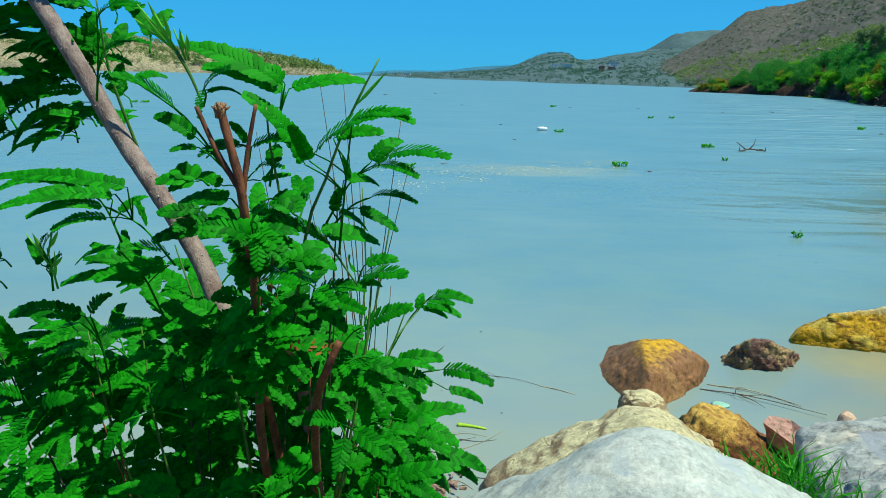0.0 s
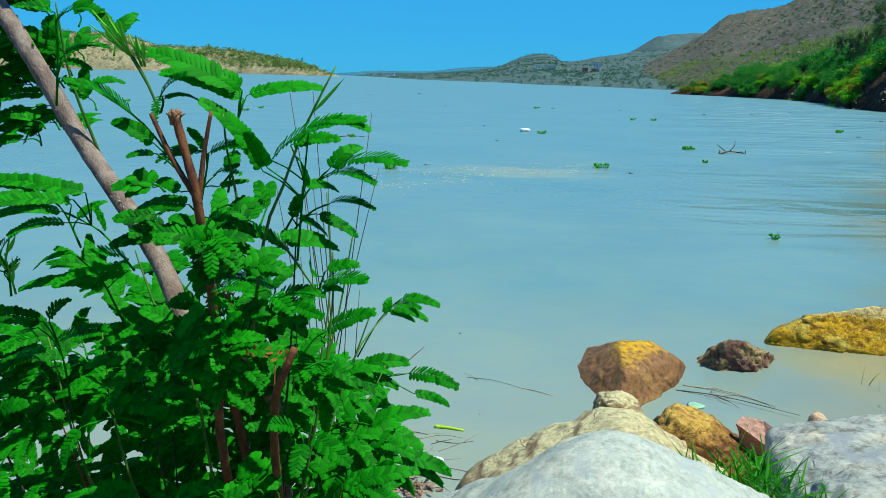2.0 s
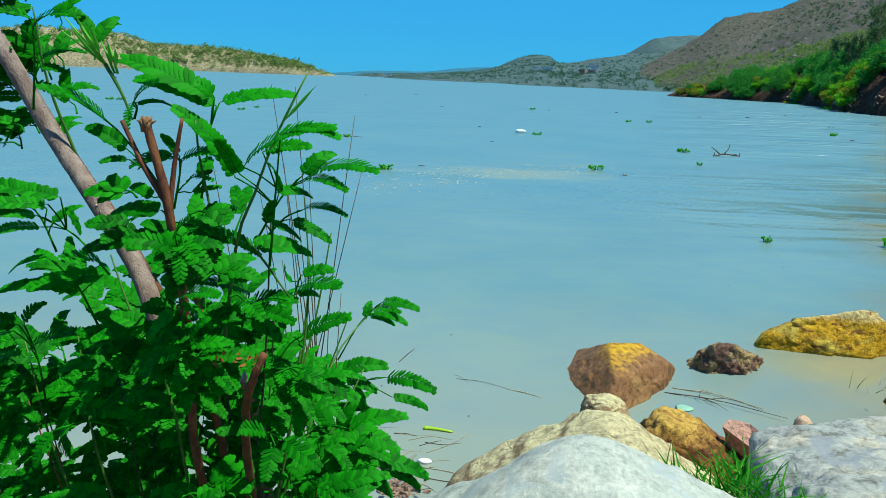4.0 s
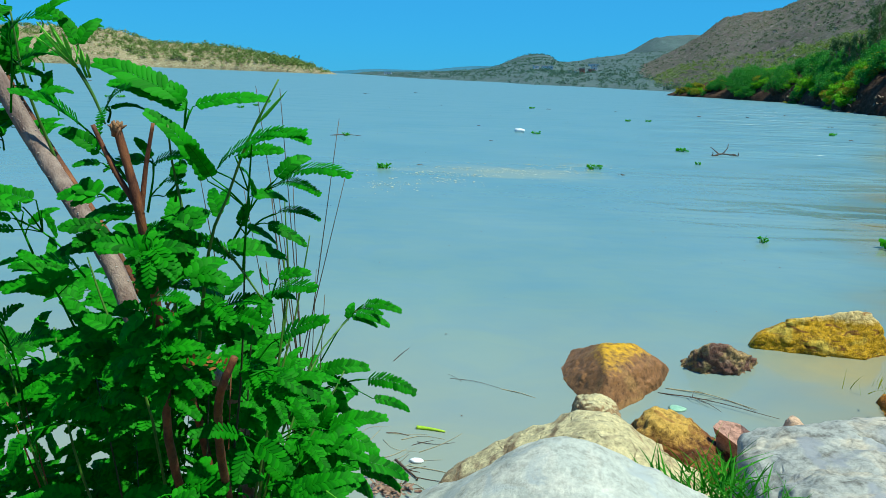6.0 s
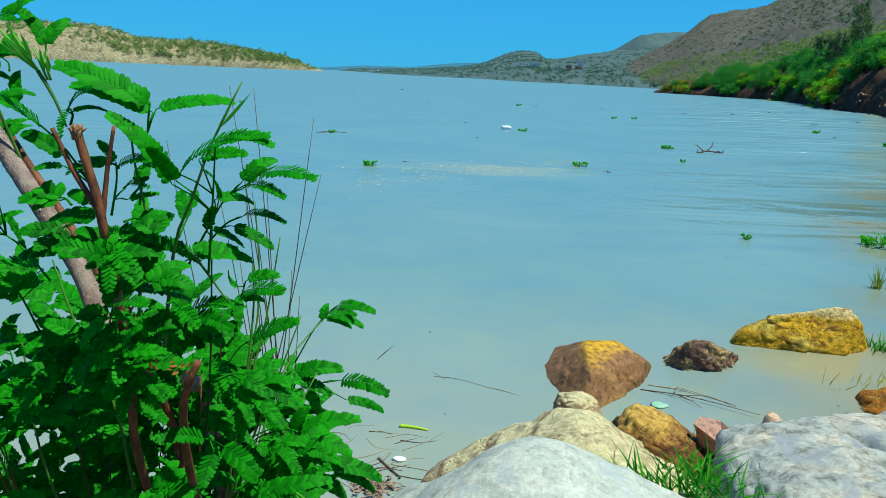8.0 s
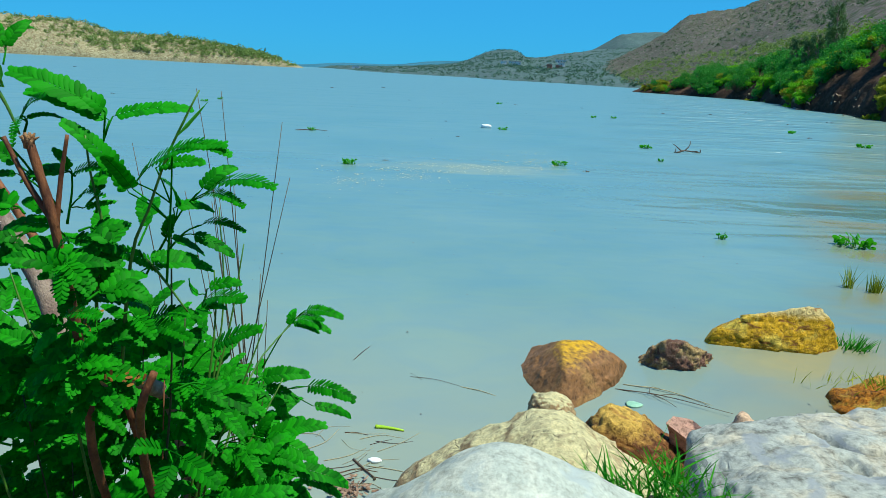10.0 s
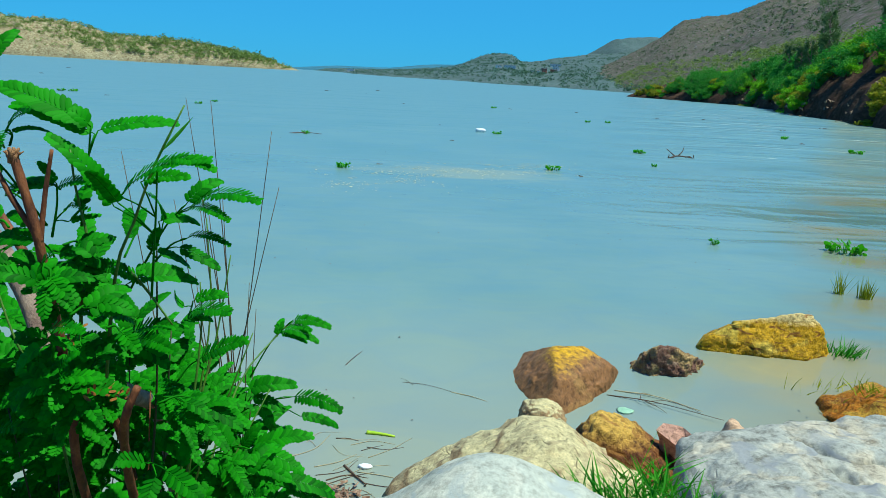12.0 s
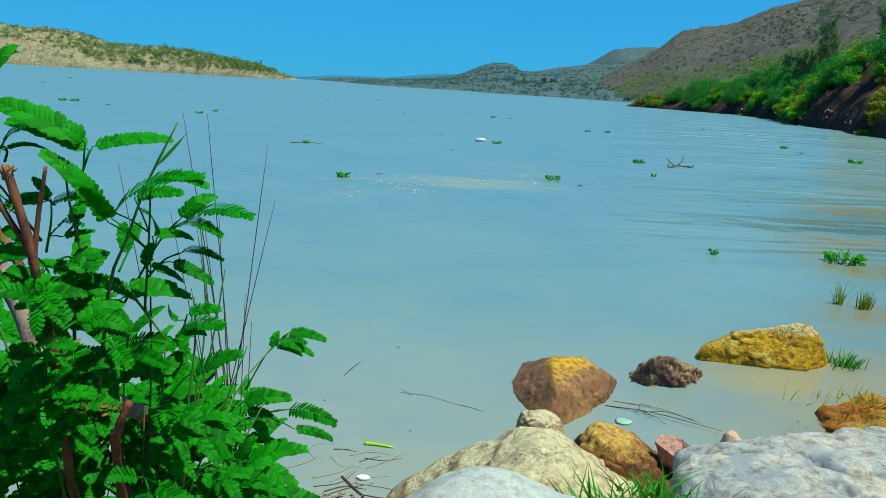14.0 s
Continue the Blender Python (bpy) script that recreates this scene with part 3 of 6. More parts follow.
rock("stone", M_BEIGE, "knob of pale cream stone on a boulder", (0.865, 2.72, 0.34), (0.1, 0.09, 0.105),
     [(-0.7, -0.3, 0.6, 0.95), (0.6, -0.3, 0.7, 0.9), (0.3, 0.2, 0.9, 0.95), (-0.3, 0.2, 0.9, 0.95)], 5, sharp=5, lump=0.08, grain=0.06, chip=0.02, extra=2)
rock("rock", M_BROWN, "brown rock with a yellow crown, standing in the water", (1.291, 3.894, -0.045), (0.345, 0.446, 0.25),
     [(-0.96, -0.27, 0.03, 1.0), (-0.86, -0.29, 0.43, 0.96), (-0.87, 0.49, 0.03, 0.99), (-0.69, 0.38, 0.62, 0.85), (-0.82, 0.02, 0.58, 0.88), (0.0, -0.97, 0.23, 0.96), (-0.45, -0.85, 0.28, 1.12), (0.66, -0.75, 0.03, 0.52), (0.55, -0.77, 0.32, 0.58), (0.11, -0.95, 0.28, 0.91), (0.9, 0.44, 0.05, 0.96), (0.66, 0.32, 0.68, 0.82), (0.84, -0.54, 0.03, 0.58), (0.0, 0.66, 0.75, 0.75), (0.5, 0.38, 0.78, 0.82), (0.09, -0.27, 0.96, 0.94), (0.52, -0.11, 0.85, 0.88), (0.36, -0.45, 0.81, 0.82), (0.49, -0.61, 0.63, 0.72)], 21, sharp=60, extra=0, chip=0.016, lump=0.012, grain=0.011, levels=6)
rock("rock", M_DARKROCK, "jagged dark brown rock standing in the water", (1.933, 4.155, -0.028), (0.27, 0.173, 0.222),
     [(-0.91, 0.41, 0.03, 0.75), (-0.74, 0.33, 0.58, 0.68), (-0.99, -0.16, 0.04, 1.0), (0.84, -0.54, 0.03, 0.7), (0.05, -1.0, 0.04, 0.97), (0.1, -0.99, 0.13, 0.98), (0.91, 0.41, 0.04, 0.95), (0.47, 0.21, 0.86, 0.59), (0.6, 0.02, 0.8, 0.68), (-0.2, 0.98, 0.04, 0.81), (-0.1, 0.46, 0.88, 0.49), (-0.85, -0.52, -0.12, 1.14), (-0.07, -1.0, -0.04, 1.02), (-0.04, -0.93, 0.35, 1.18)], 33, sharp=40, lump=0.06, grain=0.06, chip=0.045, extra=2, levels=6)
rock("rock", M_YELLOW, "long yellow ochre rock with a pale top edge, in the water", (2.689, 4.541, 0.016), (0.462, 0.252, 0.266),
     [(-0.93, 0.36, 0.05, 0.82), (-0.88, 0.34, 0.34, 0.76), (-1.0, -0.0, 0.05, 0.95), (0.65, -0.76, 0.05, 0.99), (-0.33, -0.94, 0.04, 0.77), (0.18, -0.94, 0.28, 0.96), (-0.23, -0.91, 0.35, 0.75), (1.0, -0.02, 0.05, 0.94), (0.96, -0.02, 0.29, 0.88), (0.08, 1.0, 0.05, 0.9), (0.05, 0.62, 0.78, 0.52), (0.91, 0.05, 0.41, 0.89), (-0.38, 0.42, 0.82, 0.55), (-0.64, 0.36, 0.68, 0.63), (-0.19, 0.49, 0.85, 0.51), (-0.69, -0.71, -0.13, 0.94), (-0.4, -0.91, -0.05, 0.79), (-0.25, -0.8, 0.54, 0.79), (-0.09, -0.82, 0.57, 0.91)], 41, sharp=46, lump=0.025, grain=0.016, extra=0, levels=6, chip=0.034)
rock("rock", M_ORANGE, "rough rust-orange rock at the water's edge", (2.88, 3.46, -0.04), (0.42, 0.22, 0.175),
     [(-0.7, 0, 0.6, 0.8), (0, -0.7, 0.7, 0.85)], 52, sharp=24, lump=0.08, grain=0.05, chip=0.03, extra=14)
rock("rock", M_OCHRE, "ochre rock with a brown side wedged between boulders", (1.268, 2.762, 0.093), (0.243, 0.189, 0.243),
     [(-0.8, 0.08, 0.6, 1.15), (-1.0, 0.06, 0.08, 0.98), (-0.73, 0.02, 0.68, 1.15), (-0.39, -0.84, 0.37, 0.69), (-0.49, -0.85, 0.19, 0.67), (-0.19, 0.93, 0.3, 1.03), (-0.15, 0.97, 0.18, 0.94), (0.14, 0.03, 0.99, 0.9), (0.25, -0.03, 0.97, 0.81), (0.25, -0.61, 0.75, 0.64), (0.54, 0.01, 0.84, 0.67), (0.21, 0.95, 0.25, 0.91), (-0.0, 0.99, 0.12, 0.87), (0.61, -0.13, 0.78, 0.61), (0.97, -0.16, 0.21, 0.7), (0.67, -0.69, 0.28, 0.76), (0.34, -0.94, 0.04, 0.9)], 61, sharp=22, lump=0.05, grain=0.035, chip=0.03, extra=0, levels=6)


def wedge(mat, label, top, foot, seed):
    """A split stone: its top and foot outlines joined, its faces broken up."""
    rng, bm, k = random.Random(seed), bmesh.new(), len(top)
    a, b = [bm.verts.new(p) for p in top], [bm.verts.new(p) for p in foot]
    bm.faces.new(a)
    bm.faces.new(b[::-1])
    for i in range(k):
        bm.faces.new((a[i], b[i], b[(i + 1) % k], a[(i + 1) % k]))
    bmesh.ops.triangulate(bm, faces=bm.faces[:])
    bmesh.ops.subdivide_edges(bm, edges=bm.edges[:], cuts=7, use_grid_fill=True)
    bmesh.ops.recalc_face_normals(bm, faces=bm.faces[:])
    s = Soup()
    bm.verts.index_update()
    for v in bm.verts:
        s.v.append(v.co + v.normal * (0.006 * fbm(v.co * 18 + Vector((seed, 0, 0)), 4)) + Vector((0, 0, 0.008 * noise.noise(v.co * 9))))
    s.f = [tuple(v.index for v in f.verts) for f in bm.faces]
    bm.free()
    return solo("stone", s, mat, label, "rock", "rocks along the shore", smooth=False)


wedge(M_SPLIT, "split pinkish stone, its shaded sides painted dark", [(1.339, 2.761, 0.297), (1.429, 2.686, 0.249), (1.471, 2.708, 0.302), (1.466, 2.803, 0.297), (1.392, 2.824, 0.297)],
      [(1.466, 2.824, -0.05), (1.487, 2.803, -0.05), (1.54, 2.803, -0.05), (1.551, 2.888, -0.05), (1.498, 2.888, -0.05)], 72)
rock("stone", M_PINK, "small pale pinkish stone", (1.585, 2.667, 0.19), (0.055, 0.05, 0.22), [(0, 0, 1, 0.9), (-0.6, 0, 0.8, 0.8)], 75, sharp=16, lump=0.06, levels=4, chip=0.03, extra=8)
CRACKS = [[(1.486, 2.098), (1.518, 2.071), (1.529, 1.992), (1.573, 1.969), (1.601, 1.951), (1.67, 1.942), (1.817, 1.951)], [(1.642, 2.218), (1.693, 2.19)], [(1.789, 2.255), (1.863, 2.236)], [(1.495, 1.923), (1.522, 1.868)]]
rock("slab", M_SLAB, "broad flat blue-grey slab of rock on the bank", (1.835, 1.914, 0.363), (0.718, 0.423, 0.281),
     [(-0.72, 0.23, 0.66, 1.27), (-0.96, 0.27, 0.01, 1.06), (-0.33, 0.66, 0.67, 1.27), (-0.23, 0.88, 0.41, 1.16), (-0.13, 0.99, 0.05, 0.9), (-0.89, -0.0, 0.46, 1.21), (-0.76, 0.03, 0.65, 1.23), (-0.09, -0.2, 0.97, 1.04), (0.1, -0.99, 0.11, 0.98), (-0.18, 0.16, 0.97, 1.09), (-0.24, 0.43, 0.87, 1.22), (0.07, 0.05, 1.0, 1.03), (0.0, 1.0, 0.07, 0.93)], 81, sharp=42, lump=0.01, grain=0.02, extra=0, layers=0.006, levels=7, chip=0.009, grooves=CRACKS)
rock("slab", M_SLAB, "pale grey broken slab of rock on the bank", (1.541, 1.652, 0.405), (0.552, 0.317, 0.276),
     [(-0.92, 0.25, 0.31, 1.05), (-0.97, 0.26, 0.01, 0.9), (-0.8, 0.22, 0.56, 1.12), (0.36, 0.86, 0.35, 0.8), (-0.7, 0.26, 0.67, 1.15), (0.43, 0.9, 0.09, 0.63), (-0.37, -0.09, 0.92, 1.03), (-0.99, -0.14, 0.03, 1.01), (-0.18, -0.21, 0.96, 1.0), (0.22, 0.59, 0.77, 1.02), (-0.1, 0.11, 0.99, 0.97), (0.0, 0.09, 1.0, 0.94), (0.98, 0.14, 0.09, 0.86), (1.0, 0.06, 0.04, 0.9)], 88, sharp=42, lump=0.014, grain=0.022, extra=0, layers=0.006, levels=7, chip=0.01, grooves=CRACKS)


# ---- far vegetation ----
def leaf_cloud(soup, centre, size, count, leaf, rng, shell=0.6, hang=0.0):
    """Small leaf blades strewn through a clump, thick towards its skin."""
    for _ in range(count):
        d = Vector((rng.gauss(0, 1), rng.gauss(0, 1), rng.gauss(0, 1))).normalized() * rng.uniform(shell, 1) ** 0.7
        p = Vector(centre) + Vector((d.x * size[0], d.y * size[1], d.z * size[2]))
        u = Vector((rng.gauss(0, 1), rng.gauss(0, 1), rng.gauss(0, 0.6) - hang)).normalized()
        v = u.cross(Vector((rng.gauss(0, 1), rng.gauss(0, 1), rng.gauss(0, 1)))).normalized()
        k = leaf * rng.uniform(0.6, 1.4)
        soup.add([p - u * k, p + v * k * 0.42, p + u * k, p - v * k * 0.42], [(0, 1, 2, 3)])


def bush_thing(name, mat, label, height, seed, clumps=16, leaves=75, leaf=0.1, spread=1.0, group=""):
    """A bush: several stems and a crown of leafy clumps, at the origin."""
    rng = random.Random(seed)
    b = thing(name, (0, 0, 0), label, "bush", group)
    crown, stems = Soup(), Soup()
    for _ in range(clumps):
        a, r = rng.uniform(0, 2 * math.pi), rng.uniform(0, 0.75) ** 0.7 * spread * height * 0.55
        z = height * rng.uniform(0.22, 0.92) * (1 - 0.35 * r / (spread * height * 0.55))
        c = Vector((math.cos(a) * r, math.sin(a) * r, z))
        k = height * rng.uniform(0.14, 0.26)
        leaf_cloud(crown, c, (k * 1.2, k * 1.2, k * 0.8), leaves, leaf, rng, 0.25)
        tube(stems, smooth_line([(c.x * 0.1, c.y * 0.1, -0.4), (c.x * 0.5, c.y * 0.5, z * 0.5), c], 2), [0.03 * height * q for q in (1, 0.6, 0.2)], 4)
    part("stem", stems, M_STICK, b)
    part("crown", crown, mat, b, smooth=False)
    return b


def bank_point(rng, lo, hi, a, b):
    """A place on the right bank: along it (metres ahead) and across it (0 at the water, 1 at the top)."""
    y = rng.uniform(lo, hi)
    line = [(44, 29.8), (54, 33), (61, 33.8), (72, 38.5), (85, 43.5), (97, 45.5), (106, 44), (115, 42), (124, 38.5)]
    for (y0, x0), (y1, x1) in zip(line, line[1:]):
        if y0 <= y <= y1:
            x = x0 + (x1 - x0) * (y - y0) / (y1 - y0)
    return x, y, rng.uniform(a, b)


bank = bpy.data.objects["right_bank"]
hillside = bpy.data.objects["hill_near"]


def mesh_heights(ob):
    return np.array([tuple(v.co) for v in ob.data.vertices])


BANK_PTS, HILL_PTS, LEFT_PTS, MID_PTS = (mesh_heights(bpy.data.objects[k]) for k in ("right_bank", "hill_near", "left_bank", "hill_middle"))


def height_on(pts, x, y):
    """Height of the nearest point of a hill's surface."""
    return float(pts[np.argmin((pts[:, 0] - x) ** 2 + (pts[:, 1] - y) ** 2), 2])


rng = random.Random(42)
G = "bushes on the right bank"
kinds = [bush_thing("bush", M_BUSH, "dense dark green bush on the earth bank", 2.4, 1, 26, 92, 0.096, 1.2, G),
         bush_thing("bush", M_BUSHLIGHT, "bright yellow-green bush on the earth bank", 2.0, 2, 24, 92, 0.09, 1.3, G),
         bush_thing("bush", M_BUSH, "spreading green thorn bush on the earth bank", 3.0, 3, 32, 92, 0.1, 1.1, G),
         bush_thing("bush", M_BANKGRASS, "tawny yellow-green bush on the earth bank", 1.5, 4, 20, 90, 0.078, 1.4, G)]
for i in range(250):
    x, y, v = bank_point(rng, 47, 90 if i % 3 == 0 else 123, 0.0, 1.25)
    if y < 60 and v < 0.3:
        continue
    if y > 64 and rng.random() < 0.5:
        v *= 0.3
    x += v * 12
    u = rng.random()
    k = kinds[0] if u < 0.36 else kinds[2] if u < 0.66 else kinds[1] if u < 0.93 else kinds[3]
    if y < 76 and v < 0.45:
        k = kinds[rng.choice((0, 1, 3))]
    if y < 84 and v > 0.4 and rng.random() < 0.8:
        k = kinds[1]
    c = copy_thing(k, pose(x, y, height_on(BANK_PTS, x, y) - 0.2, 0, 0, rng.uniform(0, 360)))
    c.scale = [rng.uniform(0.75, 1.3) * (0.65 + 0.5 * min(v, 1)) * (1 - 0.3 * ease(105, 122, y))] * 3
for i in range(92):
    x, y, v = bank_point(rng, 60, 70, 0.0, 0.4) if i < 16 else bank_point(rng, 88 if i < 70 else 113, 124, 0.0, 0.7) if i >= 30 else bank_point(rng, 44.2, 47, 0.0, 0.14)
    x += v * 12
    c = copy_thing(kinds[3 if i < 30 or y > 117 else rng.choice((0, 0, 1, 2))], pose(x, y, height_on(BANK_PTS, x, y) - 0.2, 0, 0, rng.uniform(0, 360)))
    c.scale = [rng.uniform(0.6, 1.0) * (1.3 if 24 < i < 30 else 1.0)] * 3
for i in range(54):
    x, y, v = bank_point(rng, 45, 66, 0.2, 0.75)
    x += v * 12
    c = copy_thing(kinds[rng.choice((0, 1, 1, 2, 3))], pose(x, y, height_on(BANK_PTS, x, y) - 0.25, 0, 0, rng.uniform(0, 360)))
    c.scale = [rng.uniform(0.55, 0.95)] * 3
for k in kinds:
    x, y, v = bank_point(rng, 70, 110, 0.5, 0.9)
    x += v * 12
    k.matrix_basis = pose(x, y, height_on(BANK_PTS, x, y) - 0.15)


def tall_tree(at, height, seed, label, mat=M_TREE):
    """A slender tree: a tapered trunk, rising limbs, and hanging sprays of narrow leaves."""
    rng = random.Random(seed)
    at = Vector(at)
    t = thing("tree", at, label, "tree", "trees on the right bank")
    trunk, limbs, crown = Soup(), [], Soup()
    top = at + Vector((rng.uniform(-0.4, 0.4), rng.uniform(-0.4, 0.4), height))
    line = smooth_line([at - Vector((0, 0, 0.4)), at.lerp(top, 0.5) + Vector((0.2, 0.1, 0)), top], 8)
    tube(trunk, line, [0.16 * height / 8 * (1 - 0.85 * i / 8) for i in range(9)], 7)
    for i in range(28):
        q = at.lerp(top, rng.uniform(0.15, 1.0))
        a, k = rng.uniform(0, 6.28), rng.uniform(0.5, 1.35) * height / 7
        e = q + Vector((math.cos(a) * k, math.sin(a) * k, k * rng.uniform(0.4, 1.4)))
        limbs.append(Soup())
        tube(limbs[-1], [q, q.lerp(e, 0.5) + Vector((0, 0, 0.1)), e], [0.04, 0.03, 0.012], 5)
        leaf_cloud(crown, e, (k * 0.5, k * 0.5, k * 0.75), 130, 0.09, rng, 0.15, 1.4)
    part("trunk", trunk, M_BARK, t)
    for limb in limbs:
        part("limb", limb, M_BARK, t)
    part("crown", crown, mat, t, smooth=False)


for x, y, h, sd in ((42.5, 72, 5.6, 1), (43.4, 74, 4.4, 2), (45.5, 68, 5.4, 3), (46.5, 69, 5.0, 4), (47, 88, 3.4, 5), (44, 78, 3.8, 6), (45.2, 82, 3.6, 7)):
    tall_tree((x, y, height_on(BANK_PTS, x, y) - 0.1), h, sd, "tall dusty grey-green tree with drooping leaves")


def scrub(name, pts, pick, count, size, leaves, mat, label, seed, leaf=0.5):
    """Low bushes strewn over a hillside, as one."""
    rng = random.Random(seed)
    s = Soup()
    good = [p for p in pts if pick(p)]
    for _ in range(count):
        a = Vector(rng.choice(good)) + Vector((rng.uniform(-1, 1), rng.uniform(-1, 1), 0)) * size
        k = size * rng.uniform(0.4, 1.15) * (1.5 if rng.random() < 0.12 else 1)
        leaf_cloud(s, a + Vector((0, 0, k * 0.35)), (k, k, k * rng.uniform(0.5, 0.85)), leaves, k * leaf, rng, 0.1)
    ob = part(name, s, mat, smooth=False)
    return tagged(ob, label, "scrub", kind="stuff")


scrub("left_bank_scrub", LEFT_PTS, lambda p: p[0] > -480 and p[2] > 6 and p[1] > 618, 1500, 2.8, 60, M_SCRUB, "grey-green scrub and small trees along the far bank", 1, 0.19)
scrub("left_bank_bushes", LEFT_PTS, lambda p: p[0] > -480 and 1 < p[2] < 16 and p[1] < 645, 330, 2.0, 60, M_SCRUB, "scattered low bushes on the sandy bank", 2, 0.17)
scrub("hillside_scrub", HILL_PTS, lambda p: p[1] > 130 and p[2] < 90, 5200, 0.85, 22, M_SCRUBDARK, "dark dry scrub over the hillside", 3, 0.26)
scrub("hill_foot_scrub", HILL_PTS, lambda p: 70 < p[1] < 330 and p[2] < 11, 1300, 0.95, 50, M_SCRUB, "olive scrub at the foot of the hill", 4, 0.17)
scrub("far_shore_trees", MID_PTS, lambda p: 0 < p[2] < 9 and p[1] > 180, 1500, 1.5, 40, M_FARTREE_HAZED, "trees and scrub along the far shore", 5, 0.2)
scrub("far_hill_scrub", MID_PTS, lambda p: p[2] > 6, 2200, 1.9, 20, M_FARTREE_HAZED, "scrub on the far hills", 6, 0.26)

# stones on the hillside and the banks
s = Soup()
rng = random.Random(9)
good = [p for p in HILL_PTS if p[1] > 150]
for _ in range(2600):
    a, k = Vector(rng.choice(good)), rng.uniform(0.2, 0.65)
    vs = [a + Vector((rng.uniform(-k, k), rng.uniform(-k, k), q * k + rng.uniform(-0.2, 0.3) * k)) for q in (-0.4, -0.3, 0.4, 0.6, 0.5, 0.9)]
    s.add(vs, [(0, 1, 3), (1, 2, 3), (2, 0, 4), (3, 2, 5), (4, 3, 5), (2, 4, 5), (0, 3, 4)])
tagged(part("hillside_stones", s, plain("hill_stone", (0.22, 0.19, 0.17), (0.34, 0.31, 0.28), 0.8, 0.9), smooth=False), "pale boulders strewn over the hillside", "stones", kind="stuff")

# stones fallen along the foot of the right bank
s = Soup()
rng = random.Random(19)
for _ in range(150):
    x, y, v = bank_point(rng, 44.2, 100, -0.03, 0.12)
    x += v * 12
    a, k = Vector((x, y, max(height_on(BANK_PTS, x, y), -0.1))), rng.uniform(0.1, 0.28)
    vs = [a + Vector((rng.uniform(-k, k), rng.uniform(-k, k), q * k + rng.uniform(-0.2, 0.3) * k)) for q in (-0.4, -0.3, 0.4, 0.6, 0.5, 0.9)]
    s.add(vs, [(0, 1, 3), (1, 2, 3), (2, 0, 4), (3, 2, 5), (4, 3, 5), (2, 4, 5), (0, 3, 4)])
tagged(part("bank_stones", s, plain("bank_stone", (0.16, 0.1, 0.06), (0.36, 0.28, 0.2), 2.0, 0.9), smooth=False), "brown and tan stones fallen along the bank", "stones", kind="stuff")

# grass on the foot of the right bank
s = Soup()
rng = random.Random(12)
for _ in range(420):
    x, y, v = bank_point(rng, 44.2, 74, -0.01, 0.45)
    if 47 < y < 60 or fbm(Vector((x * 0.25, y * 0.25, 1)), 3) < 0.05 and y > 50:
        continue
    x += v * 12
    k = rng.uniform(0.25, 0.6)
    leaf_cloud(s, (x, y, height_on(BANK_PTS, x, y) + 0.1), (k, k, k * 0.5), 45, 0.07, rng, 0.1, 0.5)
tagged(part("bank_grass", s, M_BANKGRASS, smooth=False), "tawny yellow-green grass along the bank", "grass", kind="stuff")


# ---- far houses ----
def house(x, y, w, d, h, mat, label, turn):
    z = max(height_on(MID_PTS, x, y), 0.2) - 0.3
    b = thing("house", (x, y, z), label, "house", "houses on the far shore")
    m = pose(x, y, z, 0, 0, turn)

    def box(name, x0, x1, y0, y1, z0, z1, mt, parent):
        s = Soup()
        s.add([m @ Vector((a, c, e)) for e in (z0, z1) for c in (y0, y1) for a in (x0, x1)], [(0, 2, 3, 1), (4, 5, 7, 6), (0, 1, 5, 4), (2, 6, 7, 3), (0, 4, 6, 2), (1, 3, 7, 5)])
        return part(name, s, mt, parent, smooth=False)

    wall = box("wall", -w / 2, w / 2, -d / 2, d / 2, 0, h, mat, b)
    box("roof", -w / 2 - 0.3, w / 2 + 0.3, -d / 2 - 0.3, d / 2 + 0.3, h, h + 0.35, M_ROOF, b)
    for i in range(int(w // 3)):
        cx = -w / 2 + 1.6 + i * 3
        box("window", cx - 0.3, cx + 0.3, -d / 2 - 0.05, -d / 2 + 0.1, h * 0.42, h * 0.66, M_PANE, wall)


for x, y, w, h, mt, lb, tn in ((71.5, 560, 4, 3.0, M_WALL, "small whitewashed house among scrub", 5), (80, 560, 9, 2.6, M_WALL, "long low whitewashed house", -4), (97, 545, 5, 3.0, M_WALL, "small whitewashed house among scrub", 8),
                               (103, 540, 3, 4.6, M_BRICK, "narrow red brick tower with a flat roof", 3), (111, 545, 4, 2.4, M_BRICK, "red brick building with a flat roof", 0), (116, 560, 4, 3.0, M_WALL, "small whitewashed house among scrub", 0),
                               (136, 660, 9, 3.2, M_WALL, "whitewashed house on the slope", 0), (-78, 1060, 10, 4.0, M_WALL, "long white house on the low shore", 0)):
    house(x, y, w, 5.0, h, mt, lb, tn)


# ---- the shrub ----
def leaflet(soup, p, u, v, nrm, length, width):
    """One oblong leaflet: round-ended, slightly folded along its rib."""
    f = -0.14 * width
    q = lambda a, b, c: p + u * (a * length) + v * (b * width) + nrm * c
    soup.add([q(0, 0, 0), q(0.4, 0, f), q(0.8, 0, f), q(1, 0, f * 0.4),
              q(0.06, 0.34, 0), q(0.4, 0.5, 0), q(0.76, 0.47, 0), q(0.95, 0.27, f * 0.3),
              q(0.06, -0.34, 0), q(0.4, -0.5, 0), q(0.76, -0.47, 0), q(0.95, -0.27, f * 0.3)],
             [(0, 1, 5, 4), (1, 2, 6, 5), (2, 3, 7, 6), (0, 8, 9, 1), (1, 9, 10, 2), (2, 10, 11, 3)])


